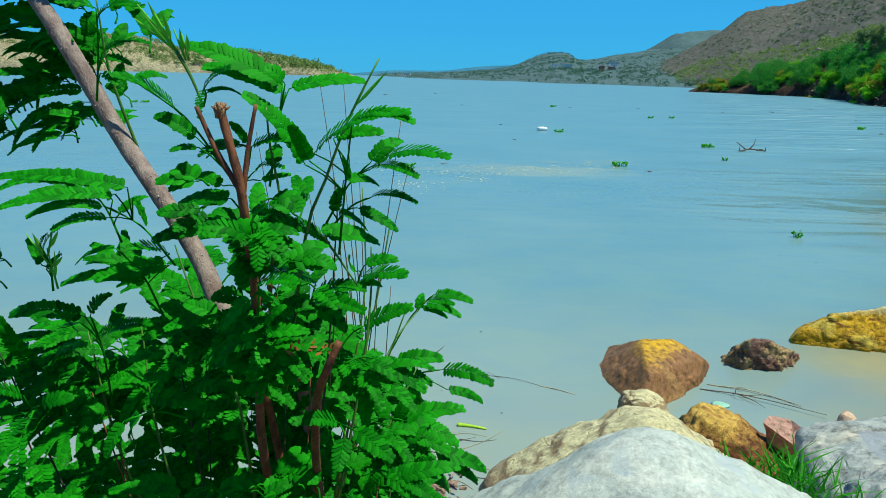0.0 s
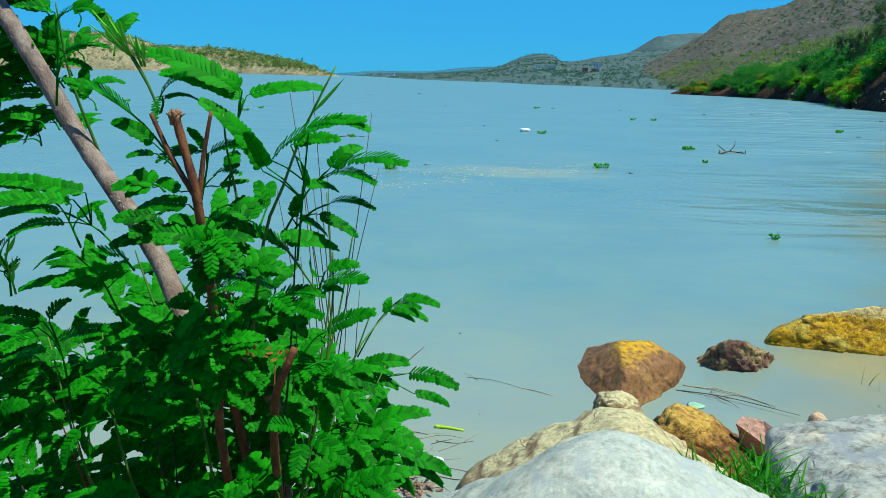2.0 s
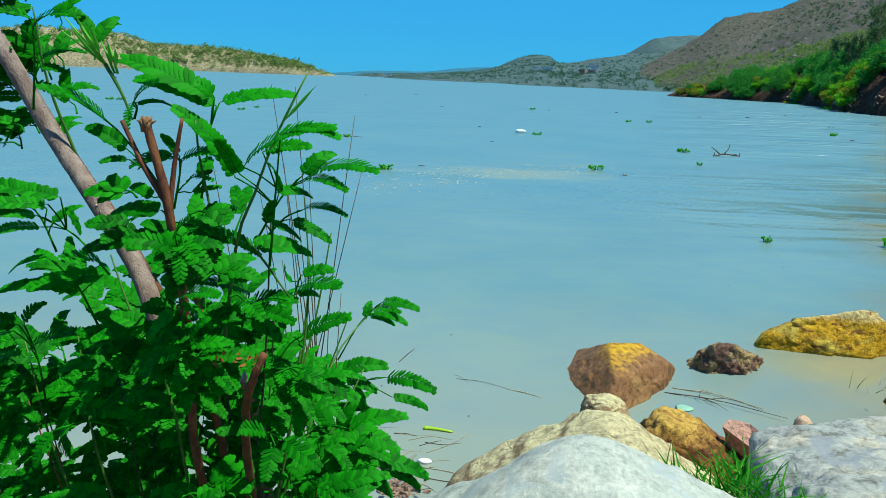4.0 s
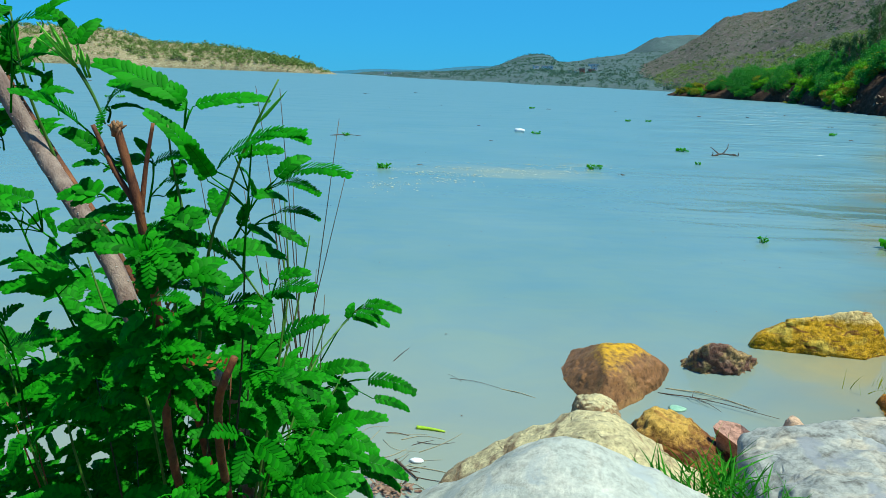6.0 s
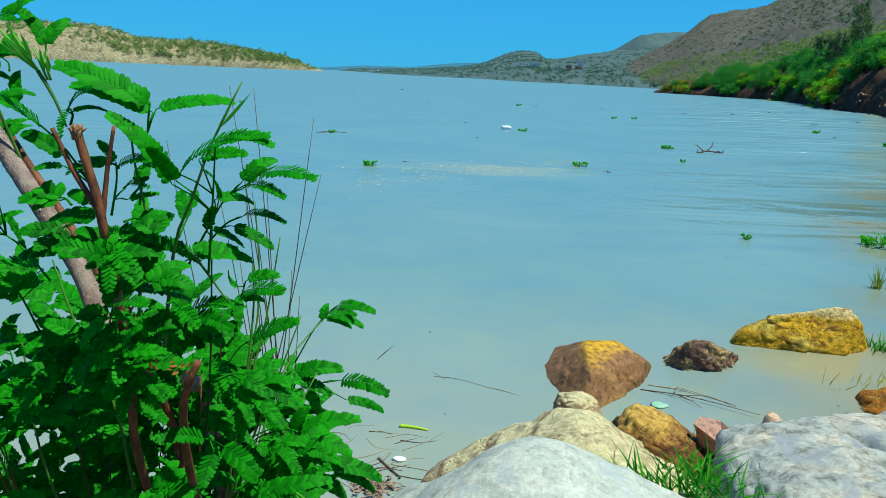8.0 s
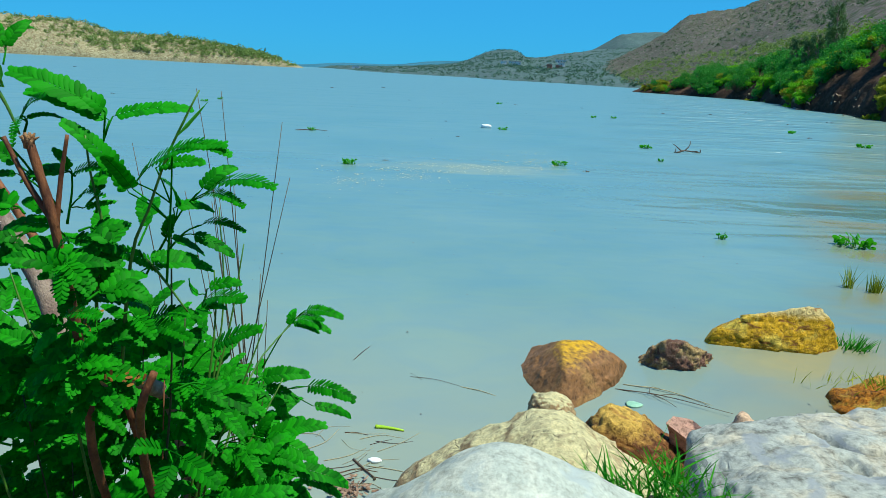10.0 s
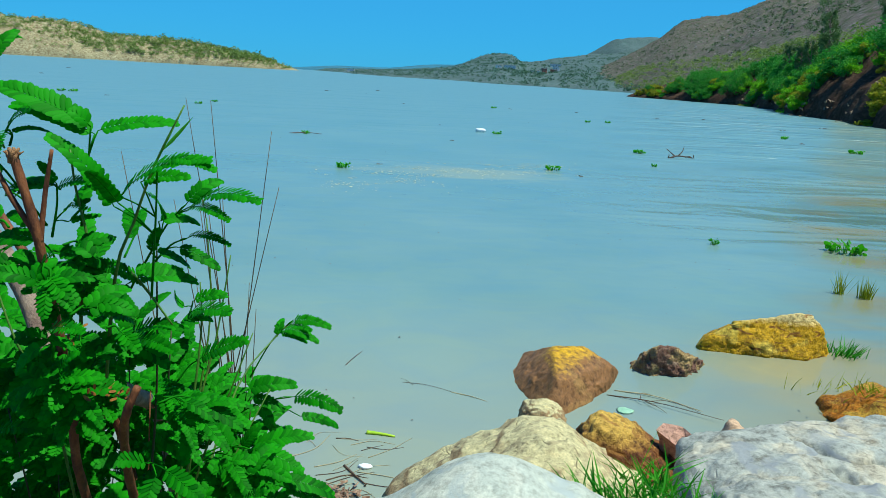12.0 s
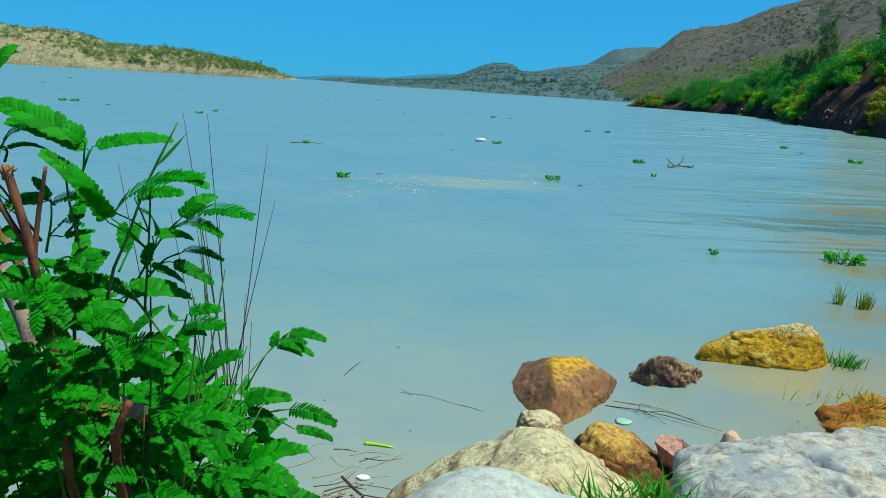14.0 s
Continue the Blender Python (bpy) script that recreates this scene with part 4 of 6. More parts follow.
def pinna(soup, a, b, width, rng, up=None, arch=0.1):
    """A feather of paired leaflets along a thin rib that arches from a to b."""
    a, b = Vector(a), Vector(b)
    axis_v, length = b - a, (b - a).length
    if length < 0.004:
        return
    d0 = axis_v / length
    up = Vector(up) if up else Vector((rng.uniform(-0.22, 0.22), -0.6 + rng.uniform(-0.2, 0.2), 0.78))
    up = (up - d0 * up.dot(d0)).normalized()
    pitch = min(0.0056, max(0.0034, width * 0.45)) * rng.uniform(0.92, 1.08)
    count = max(5, int(length / pitch))
    pitch = length / count
    line = []
    for i in range(count + 1):
        t = i / count
        line.append(a + axis_v * t + up * (arch * length * 4 * t * (1 - t)) + Vector((0, 0, -0.08 * length * t * t)))
    tube(soup, line[::max(1, count // 5)] + [line[-1]], 0.0006, 4)
    fold = rng.uniform(-0.08, 0.2)
    for i in range(1, count + 1):
        t = i / count
        d = (line[i] - line[i - 1]).normalized()
        nrm = (up - d * up.dot(d)).normalized()
        side = d.cross(nrm)
        k = width * (0.62 + 0.5 * math.sin(math.pi * min(1, 0.12 + t * 0.8)) - 0.25 * t) * rng.uniform(0.88, 1.1)
        for sgn in (1, -1):
            u = (side * sgn * 0.9 + d * (0.5 + 0.55 * t + rng.uniform(-0.06, 0.06)) + nrm * (fold + rng.uniform(-0.06, 0.06))).normalized()
            v = (d - u * d.dot(u)).normalized()
            v = (v + nrm * rng.uniform(0.14, 0.26)).normalized()
            leaflet(soup, line[i] + d * pitch * 0.15 * sgn, u, v, u.cross(v) * sgn * -1, k * 1.26, pitch * rng.uniform(1.18, 1.34))


SHRUB_BASE = Vector((-0.09, 1.42, 0.42))
shrub = thing("shrub", SHRUB_BASE, "leafy green shrub with feathery leaves and cut-back brown stems", "shrub")
leaf_rng = random.Random(77)


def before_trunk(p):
    """Whether a leaf at p hides the trunk's bare stretch from the starting camera."""
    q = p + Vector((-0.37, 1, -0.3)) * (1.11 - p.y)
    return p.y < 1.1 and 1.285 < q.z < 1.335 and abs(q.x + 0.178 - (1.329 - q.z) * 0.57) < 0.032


def leaf(plant, base, pinnae, mat=None, up=None, label=""):
    """A twice-feathered leaf: a stalk from base, and its pinnae (from, to, width)."""
    s = Soup()
    base = Vector(base)
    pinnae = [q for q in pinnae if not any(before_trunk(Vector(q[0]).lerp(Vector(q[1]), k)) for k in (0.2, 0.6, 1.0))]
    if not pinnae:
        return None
    for a, b, w in pinnae:
        pinna(s, a, b, w, leaf_rng, up, leaf_rng.uniform(0.02, 0.14))
    far = max((Vector(q[0]) for q in pinnae), key=lambda q: (q - base).length)
    reach = max((far - base).length, 1e-4)
    spine = smooth_line([base, base.lerp(far, 0.5) + Vector((0, 0.006, 0.1 * reach)), far], 8)
    tube(s, spine, [0.0015 - 0.0007 * i / 8 for i in range(9)], 5)
    for a, b, w in pinnae:
        a = Vector(a)
        k = min(7, max(0, int(7 * (a - base).length / reach) - 1))
        if (a - spine[k]).length > 0.002:
            tube(s, [spine[k], spine[k].lerp(a, 0.55) + Vector((0, 0, 0.06 * (a - spine[k]).length)), a], [0.001, 0.0009, 0.0008], 4)
    return part("leaf", s, mat or M_LEAF, plant, label)


def stem(plant, name, pts, r0, r1, mat, sides=8, rough=0.06, n=14):
    s = Soup()
    line = smooth_line(pts, n)
    tube(s, line, [r0 + (r1 - r0) * i / n for i in range(n + 1)], sides, rough, leaf_rng)
    return part(name, s, mat, plant)


trunk = stem(shrub, "trunk", [(-0.62, 1.27, 1.96), (-0.436, 1.22, 1.690), (-0.360, 1.19, 1.588), (-0.295, 1.18, 1.474), (-0.253, 1.16, 1.422), (-0.178, 1.12, 1.329), (-0.139, 1.09, 1.261), (-0.114, 1.1, 1.205), (-0.10, 1.24, 1.13), (-0.1, 1.4, 0.95), (-0.09, 1.5, 0.3)], 0.0108, 0.0135, M_BARK, 12, 0.05, 60)
stem(shrub, "stem", [(-0.66, 1.44, 1.9), (-0.553, 1.414, 1.717), (-0.384, 1.366, 1.458), (-0.244, 1.294, 1.284), (-0.15, 1.33, 1.0), (-0.1, 1.42, 0.3)], 0.005, 0.0075, M_STEM, 9, 0.08, 30)
# breathing pores on the bark
s = Soup()
for _ in range(420):
    t = leaf_rng.uniform(0.02, 0.72)
    k = int(t * 59) * 12 + leaf_rng.randrange(12)
    p = trunk.data.vertices[k].co.lerp(trunk.data.vertices[k + 12].co, leaf_rng.random())
    r = leaf_rng.uniform(0.001, 0.0022)
    d = [Vector((leaf_rng.gauss(0, 1), leaf_rng.gauss(0, 1), leaf_rng.gauss(0, 0.5))).normalized() * r for _ in range(4)]
    s.add([p + d[0], p + d[1], p + d[2], p + d[3]], [(0, 1, 2), (0, 2, 3), (0, 3, 1), (1, 3, 2)])
tagged(part("bark_pores", s, plain("bark_pore", (0.5, 0.42, 0.36), (0.62, 0.55, 0.48), 90, 0.9), trunk), "pale raised pores speckling the bark", kind="stuff")

st = stem(shrub, "stem", [(-0.076, 0.93, 1.520), (-0.067, 0.93, 1.48), (-0.059, 0.93, 1.437), (-0.056, 0.95, 1.333), (-0.063, 0.98, 1.245), (-0.071, 1.0, 1.152), (-0.078, 1.06, 1.02), (-0.085, 1.18, 0.75), (-0.09, 1.35, 0.4)], 0.0042, 0.006, M_STEM, 9, 0.1, 40)
s = Soup()
fray = random.Random(5)
for i in range(30):
    a = i * 2.4
    out = Vector((math.cos(a), math.sin(a), 0))
    c = Vector((-0.0765, 0.93, 1.519)) + out * fray.uniform(0.0005, 0.0036)
    e = c + out * fray.uniform(0.0005, 0.0042) + Vector((0, 0, fray.uniform(0.002, 0.009)))
    tube(s, [c - Vector((0, 0, 0.006)), c.lerp(e, 0.6), e], [0.0022, 0.0016, fray.uniform(0.0004, 0.0012)], 5, 0.35, fray)
for a, k in ((0.2, 0.010), (3.3, 0.008), (5.2, 0.007)):
    out = Vector((math.cos(a), math.sin(a) * 0.6, 0.1))
    c = Vector((-0.0765, 0.93, 1.521))
    tube(s, [c, c + out * k * 0.6, c + out * k + Vector((0, 0, 0.002))], [0.0022, 0.0016, 0.0006], 5, 0.3, fray)
part("frayed_end", s, M_CUT, st, "torn pale brown stump end")
stem(shrub, "stem", [(-0.099, 0.93, 1.523), (-0.081, 0.93, 1.480), (-0.057, 0.93, 1.437)], 0.0022, 0.0032, M_STEM)
stem(shrub, "stem", [(-0.045, 0.94, 1.526), (-0.054, 0.94, 1.485), (-0.060, 0.935, 1.436)], 0.0018, 0.003, M_STEM)
stem(shrub, "stem", [(0.039, 0.9, 1.302), (0.027, 0.9, 1.272), (0.011, 0.93, 1.230), (-0.001, 0.97, 1.156), (-0.012, 1.03, 1.05), (-0.04, 1.15, 0.8), (-0.08, 1.3, 0.4)], 0.0038, 0.0062, M_STEM, 9, 0.12, 36)
for pts in ([(-0.046, 0.98, 1.522), (-0.043, 0.98, 1.482), (-0.034, 0.98, 1.417), (-0.046, 0.98, 1.355), (-0.06, 1.0, 1.2)],
            [(0.069, 0.98, 1.572), (0.037, 0.98, 1.510), (0.013, 0.98, 1.448), (-0.009, 0.98, 1.387), (-0.04, 1.0, 1.2)],
            [(0.112, 1.41, 1.191), (0.085, 1.39, 1.166), (0.042, 1.3, 1.115), (0.0, 1.2, 0.95), (-0.07, 1.12, 0.6)],
            [(0.043, 1.0, 1.330), (0.011, 1.0, 1.377), (-0.010, 1.0, 1.399)],
            [(0.046, 1.1, 1.35), (0.045, 1.1, 1.28), (0.03, 1.08, 1.15), (-0.04, 1.1, 0.8)],
            [(-0.110, 0.98, 1.520), (-0.120, 0.98, 1.548), (-0.134, 0.98, 1.575)],
            [(0.1, 1.27, 1.13), (0.04, 1.2, 1.0), (-0.05, 1.13, 0.7)],
            [(0.06, 1.2, 1.36), (0.04, 1.19, 1.24), (0.01, 1.17, 1.1), (-0.06, 1.2, 0.7)],
            [(0.015, 1.25, 1.4), (0.02, 1.24, 1.26), (0.0, 1.22, 1.1), (-0.06, 1.24, 0.7)],
            [(0.085, 1.22, 1.24), (0.05, 1.2, 1.14), (0.0, 1.2, 1.0), (-0.06, 1.2, 0.7)],
            [(-0.19, 1.08, 1.35), (-0.16, 1.06, 1.28), (-0.11, 1.05, 1.15), (-0.09, 1.1, 0.7)],
            [(-0.25, 1.1, 1.25), (-0.22, 1.08, 1.05), (-0.12, 1.1, 0.7)],
            [(-0.33, 1.12, 1.22), (-0.28, 1.1, 1.02), (-0.14, 1.1, 0.66)],
            [(-0.295, 1.15, 1.64), (-0.29, 1.16, 1.55), (-0.27, 1.18, 1.45)]):
    stem(shrub, "twig", pts, 0.001, 0.0023, M_GREENSTEM, 6, 0.05, 12)

leaf(shrub, (-0.053, 1.010, 1.436), [((-0.034, 1.003, 1.544), (-0.125, 1.009, 1.588), 0.015), ((-0.032, 1.007, 1.536), (-0.119, 1.025, 1.568), 0.013), ((-0.028, 1.006, 1.540), (0.044, 1.024, 1.556), 0.011), ((-0.028, 0.989, 1.545), (-0.044, 0.987, 1.561), 0.009)])
leaf(shrub, (0.025, 0.990, 1.367), [((-0.010, 0.991, 1.463), (-0.065, 0.982, 1.539), 0.012), ((-0.005, 0.990, 1.467), (-0.011, 0.939, 1.511), 0.008), ((0.002, 0.979, 1.476), (0.097, 0.950, 1.531), 0.013), ((0.022, 0.981, 1.492), (0.070, 0.976, 1.504), 0.009), ((0.044, 0.968, 1.513), (0.104, 0.947, 1.519), 0.009)])
leaf(shrub, (0.001, 1.040, 1.388), [((0.054, 1.025, 1.462), (0.083, 1.053, 1.489), 0.009), ((0.056, 1.036, 1.458), (0.137, 0.993, 1.484), 0.014), ((0.053, 1.037, 1.454), (0.107, 0.991, 1.460), 0.008), ((0.027, 1.033, 1.442), (0.027, 0.990, 1.482), 0.008), ((0.026, 1.018, 1.443), (0.057, 1.050, 1.441), 0.009)])
leaf(shrub, (0.010, 1.040, 1.388), [((0.054, 1.023, 1.424), (0.106, 0.997, 1.430), 0.007), ((0.037, 1.042, 1.409), (0.080, 1.050, 1.389), 0.009), ((0.020, 1.025, 1.407), (0.044, 1.057, 1.387), 0.008), ((0.012, 1.031, 1.404), (0.018, 1.034, 1.431), 0.007)])
leaf(shrub, (-0.004, 1.010, 1.368), [((0.009, 0.993, 1.385), (0.060, 1.025, 1.379), 0.010), ((0.001, 1.005, 1.389), (0.044, 1.027, 1.389), 0.009), ((0.012, 1.009, 1.375), (-0.031, 0.974, 1.412), 0.010), ((-0.001, 0.997, 1.378), (-0.018, 0.963, 1.361), 0.010)])
leaf(shrub, (0.027, 1.110, 1.297), [((0.035, 1.091, 1.314), (0.090, 1.055, 1.334), 0.014), ((0.038, 1.095, 1.327), (0.075, 1.098, 1.338), 0.010), ((0.032, 1.088, 1.304), (0.056, 1.104, 1.303), 0.007), ((0.028, 1.096, 1.319), (0.023, 1.075, 1.346), 0.007)])
leaf(shrub, (-0.006, 1.160, 1.188), [((0.026, 1.158, 1.223), (0.090, 1.138, 1.266), 0.014)])
leaf(shrub, (-0.019, 1.030, 1.282), [((-0.006, 1.016, 1.314), (0.047, 1.008, 1.328), 0.011), ((-0.011, 1.025, 1.304), (0.051, 0.975, 1.316), 0.011), ((-0.009, 1.031, 1.323), (-0.044, 0.972, 1.358), 0.011), ((-0.011, 1.026, 1.294), (0.022, 1.038, 1.270), 0.010)])
leaf(shrub, (0.004, 1.310, 1.031), [((0.061, 1.288, 1.119), (0.129, 1.313, 1.124), 0.014), ((0.065, 1.297, 1.103), (0.114, 1.296, 1.088), 0.011), ((0.132, 1.288, 1.109), (0.207, 1.254, 1.114), 0.014), ((0.143, 1.292, 1.074), (0.199, 1.326, 1.046), 0.009), ((0.079, 1.293, 1.091), (0.098, 1.310, 1.042), 0.010)])
leaf(shrub, (-0.002, 1.230, 1.033), [((0.079, 1.230, 1.054), (0.164, 1.245, 1.072), 0.014), ((0.080, 1.216, 1.057), (0.157, 1.198, 1.041), 0.014), ((0.067, 1.221, 1.054), (0.090, 1.232, 1.091), 0.010)])
leaf(shrub, (0.015, 1.230, 0.947), [((0.124, 1.211, 1.010), (0.201, 1.230, 0.981), 0.015), ((0.128, 1.227, 0.987), (0.191, 1.239, 0.953), 0.010), ((0.103, 1.209, 0.982), (0.148, 1.246, 0.933), 0.013)])
leaf(shrub, (-0.013, 1.190, 1.017), [((0.064, 1.170, 1.071), (0.146, 1.157, 1.052), 0.011), ((0.042, 1.183, 1.059), (0.069, 1.203, 0.984), 0.012), ((0.063, 1.176, 1.081), (0.035, 1.204, 1.111), 0.011)])
leaf(shrub, (0.002, 0.960, 1.175), [((0.044, 0.951, 1.181), (0.087, 0.925, 1.169), 0.011), ((0.037, 0.946, 1.176), (0.034, 0.914, 1.160), 0.010), ((0.031, 0.940, 1.194), (-0.010, 0.912, 1.213), 0.010)])
leaf(shrub, (-0.179, 1.050, 1.333), [((-0.226, 1.045, 1.425), (-0.387, 1.070, 1.443), 0.011), ((-0.234, 1.032, 1.419), (-0.341, 0.994, 1.418), 0.010), ((-0.258, 1.052, 1.401), (-0.337, 1.033, 1.398), 0.008), ((-0.247, 1.038, 1.391), (-0.295, 1.009, 1.387), 0.008), ((-0.219, 1.042, 1.414), (-0.213, 1.056, 1.385), 0.006)])
leaf(shrub, (-0.079, 1.010, 1.379), [((-0.084, 0.999, 1.393), (-0.169, 0.984, 1.388), 0.013), ((-0.089, 0.989, 1.425), (-0.157, 1.023, 1.419), 0.012), ((-0.071, 0.989, 1.412), (-0.023, 0.989, 1.404), 0.010)])
leaf(shrub, (-0.089, 1.010, 1.435), [((-0.150, 1.008, 1.517), (-0.190, 0.960, 1.556), 0.009), ((-0.192, 1.006, 1.545), (-0.168, 1.026, 1.553), 0.008), ((-0.126, 1.003, 1.486), (-0.172, 1.013, 1.512), 0.009), ((-0.121, 0.991, 1.478), (-0.147, 0.985, 1.478), 0.006), ((-0.098, 0.992, 1.438), (-0.132, 1.018, 1.449), 0.007)])
leaf(shrub, (-0.080, 1.000, 1.425), [((-0.064, 0.985, 1.481), (-0.022, 0.976, 1.494), 0.008), ((-0.072, 1.002, 1.482), (-0.091, 1.008, 1.505), 0.005), ((-0.064, 1.001, 1.455), (-0.030, 0.976, 1.465), 0.005), ((-0.058, 0.990, 1.445), (-0.030, 0.998, 1.454), 0.005)])
leaf(shrub, (-0.121, 1.010, 1.519), [((-0.117, 0.999, 1.534), (-0.080, 0.973, 1.564), 0.008), ((-0.114, 0.998, 1.537), (-0.108, 0.962, 1.516), 0.005), ((-0.112, 0.997, 1.534), (-0.084, 1.029, 1.534), 0.005)])
leaf(shrub, (-0.295, 1.130, 1.517), [((-0.286, 1.131, 1.615), (-0.228, 1.120, 1.634), 0.010), ((-0.281, 1.120, 1.625), (-0.311, 1.097, 1.632), 0.009), ((-0.275, 1.110, 1.590), (-0.275, 1.092, 1.609), 0.006), ((-0.282, 1.127, 1.574), (-0.233, 1.139, 1.593), 0.009), ((-0.276, 1.117, 1.569), (-0.253, 1.133, 1.566), 0.007), ((-0.286, 1.127, 1.551), (-0.261, 1.126, 1.538), 0.006)])
leaf(shrub, (-0.357, 1.290, 1.457), [((-0.389, 1.284, 1.526), (-0.515, 1.291, 1.490), 0.014), ((-0.412, 1.277, 1.505), (-0.505, 1.286, 1.450), 0.014), ((-0.404, 1.275, 1.494), (-0.463, 1.269, 1.448), 0.014), ((-0.389, 1.286, 1.541), (-0.493, 1.285, 1.556), 0.014), ((-0.379, 1.275, 1.494), (-0.441, 1.306, 1.460), 0.010), ((-0.361, 1.284, 1.474), (-0.375, 1.276, 1.502), 0.008)])
leaf(shrub, (-0.377, 1.310, 1.533), [((-0.419, 1.288, 1.580), (-0.509, 1.294, 1.603), 0.015), ((-0.443, 1.294, 1.611), (-0.511, 1.304, 1.641), 0.015), ((-0.410, 1.299, 1.604), (-0.399, 1.315, 1.577), 0.010), ((-0.428, 1.304, 1.568), (-0.516, 1.314, 1.583), 0.014), ((-0.427, 1.296, 1.619), (-0.476, 1.302, 1.649), 0.014), ((-0.412, 1.306, 1.581), (-0.481, 1.316, 1.539), 0.014)])
leaf(shrub, (-0.334, 1.060, 1.294), [((-0.336, 1.046, 1.330), (-0.362, 1.067, 1.358), 0.005), ((-0.341, 1.059, 1.341), (-0.316, 1.055, 1.376), 0.004), ((-0.340, 1.061, 1.321), (-0.331, 1.077, 1.337), 0.003), ((-0.336, 1.050, 1.349), (-0.324, 1.042, 1.370), 0.003)])
leaf(shrub, (-0.197, 1.050, 1.269), [((-0.239, 1.032, 1.356), (-0.300, 1.057, 1.336), 0.006), ((-0.186, 1.050, 1.333), (-0.259, 1.028, 1.328), 0.014), ((-0.211, 1.045, 1.313), (-0.313, 1.048, 1.316), 0.010), ((-0.183, 1.046, 1.348), (-0.206, 1.004, 1.369), 0.010), ((-0.186, 1.047, 1.313), (-0.129, 1.036, 1.304), 0.009)])
leaf(shrub, (-0.111, 1.010, 1.231), [((-0.081, 1.004, 1.289), (-0.012, 0.984, 1.324), 0.011), ((-0.080, 1.003, 1.303), (-0.132, 1.012, 1.338), 0.011), ((-0.085, 1.003, 1.329), (-0.041, 1.008, 1.361), 0.010), ((-0.074, 0.989, 1.268), (-0.107, 0.963, 1.251), 0.010)])
leaf(shrub, (-0.280, 1.070, 1.139), [((-0.298, 1.059, 1.263), (-0.389, 1.062, 1.270), 0.012), ((-0.288, 1.053, 1.266), (-0.271, 1.065, 1.291), 0.009), ((-0.308, 1.063, 1.254), (-0.315, 1.013, 1.251), 0.009), ((-0.287, 1.059, 1.234), (-0.194, 1.028, 1.277), 0.010)])
leaf(shrub, (-0.357, 1.110, 1.084), [((-0.387, 1.089, 1.189), (-0.404, 1.061, 1.259), 0.011), ((-0.377, 1.096, 1.179), (-0.416, 1.065, 1.183), 0.011), ((-0.363, 1.093, 1.188), (-0.298, 1.053, 1.236), 0.009), ((-0.358, 1.099, 1.170), (-0.403, 1.080, 1.130), 0.011)])
leaf(shrub, (-0.145, 0.970, 1.179), [((-0.188, 0.963, 1.205), (-0.123, 0.957, 1.206), 0.011), ((-0.188, 0.954, 1.189), (-0.211, 0.982, 1.143), 0.010), ((-0.205, 0.948, 1.184), (-0.224, 0.942, 1.150), 0.009), ((-0.131, 0.955, 1.220), (-0.077, 0.943, 1.234), 0.009)])
leaf(shrub, (0.093, 1.110, 0.998), [((0.070, 1.102, 1.028), (0.132, 1.095, 1.016), 0.011), ((0.062, 1.111, 1.031), (0.029, 1.127, 0.984), 0.011), ((0.093, 1.103, 1.037), (0.124, 1.078, 1.077), 0.010)])
leaf(shrub, (-0.319, 0.940, 1.175), [((-0.299, 0.939, 1.189), (-0.298, 0.880, 1.188), 0.010), ((-0.279, 0.921, 1.212), (-0.250, 0.925, 1.224), 0.009), ((-0.303, 0.933, 1.218), (-0.320, 0.891, 1.249), 0.009)])
leaf(shrub, (0.040, 1.410, 1.085), [((0.091, 1.393, 1.170), (0.094, 1.418, 1.193), 0.008), ((0.094, 1.391, 1.176), (0.137, 1.402, 1.162), 0.007), ((0.101, 1.390, 1.185), (0.159, 1.375, 1.175), 0.009), ((0.105, 1.412, 1.185), (0.149, 1.373, 1.195), 0.007), ((0.115, 1.403, 1.196), (0.177, 1.388, 1.197), 0.010)])
leaf(shrub, (-0.047, 0.910, 1.374), [((-0.045, 0.899, 1.405), (-0.084, 0.890, 1.419), 0.010), ((-0.041, 0.893, 1.404), (-0.005, 0.910, 1.412), 0.009), ((-0.039, 0.890, 1.418), (-0.021, 0.874, 1.442), 0.008), ((-0.042, 0.888, 1.396), (-0.066, 0.876, 1.383), 0.008)])
leaf(shrub, (-0.040, 0.900, 1.326), [((-0.038, 0.888, 1.364), (-0.082, 0.904, 1.349), 0.009), ((-0.035, 0.887, 1.364), (0.009, 0.857, 1.379), 0.009), ((-0.037, 0.884, 1.354), (-0.018, 0.909, 1.332), 0.008), ((-0.038, 0.880, 1.350), (-0.067, 0.887, 1.324), 0.008)])
leaf(shrub, (-0.034, 0.900, 1.279), [((-0.032, 0.887, 1.313), (0.008, 0.890, 1.319), 0.009), ((-0.033, 0.886, 1.308), (-0.070, 0.891, 1.296), 0.009), ((-0.030, 0.890, 1.318), (-0.012, 0.889, 1.342), 0.007)])
leaf(shrub, (-0.250, 1.070, 1.354), [((-0.288, 1.070, 1.421), (-0.379, 1.055, 1.426), 0.010), ((-0.273, 1.051, 1.414), (-0.321, 1.024, 1.424), 0.010), ((-0.257, 1.071, 1.405), (-0.296, 1.049, 1.437), 0.009), ((-0.242, 1.053, 1.392), (-0.222, 1.077, 1.412), 0.007)])

def lens(soup, p, u, v, length, width):
    """A slim pointed blade, folded along its middle."""
    n = u.cross(v)
    rib = [p + u * length * q for q in (0, 0.3, 0.65, 1)]
    soup.add([*rib, *[rib[k] + v * sg * width * 0.5 * w + n * width * 0.22 for sg in (1, -1) for k, w in ((1, 1.0), (2, 0.8))]],
             [(0, 1, 4), (1, 2, 5, 4), (2, 3, 5), (0, 6, 1), (1, 6, 7, 2), (2, 7, 3)])


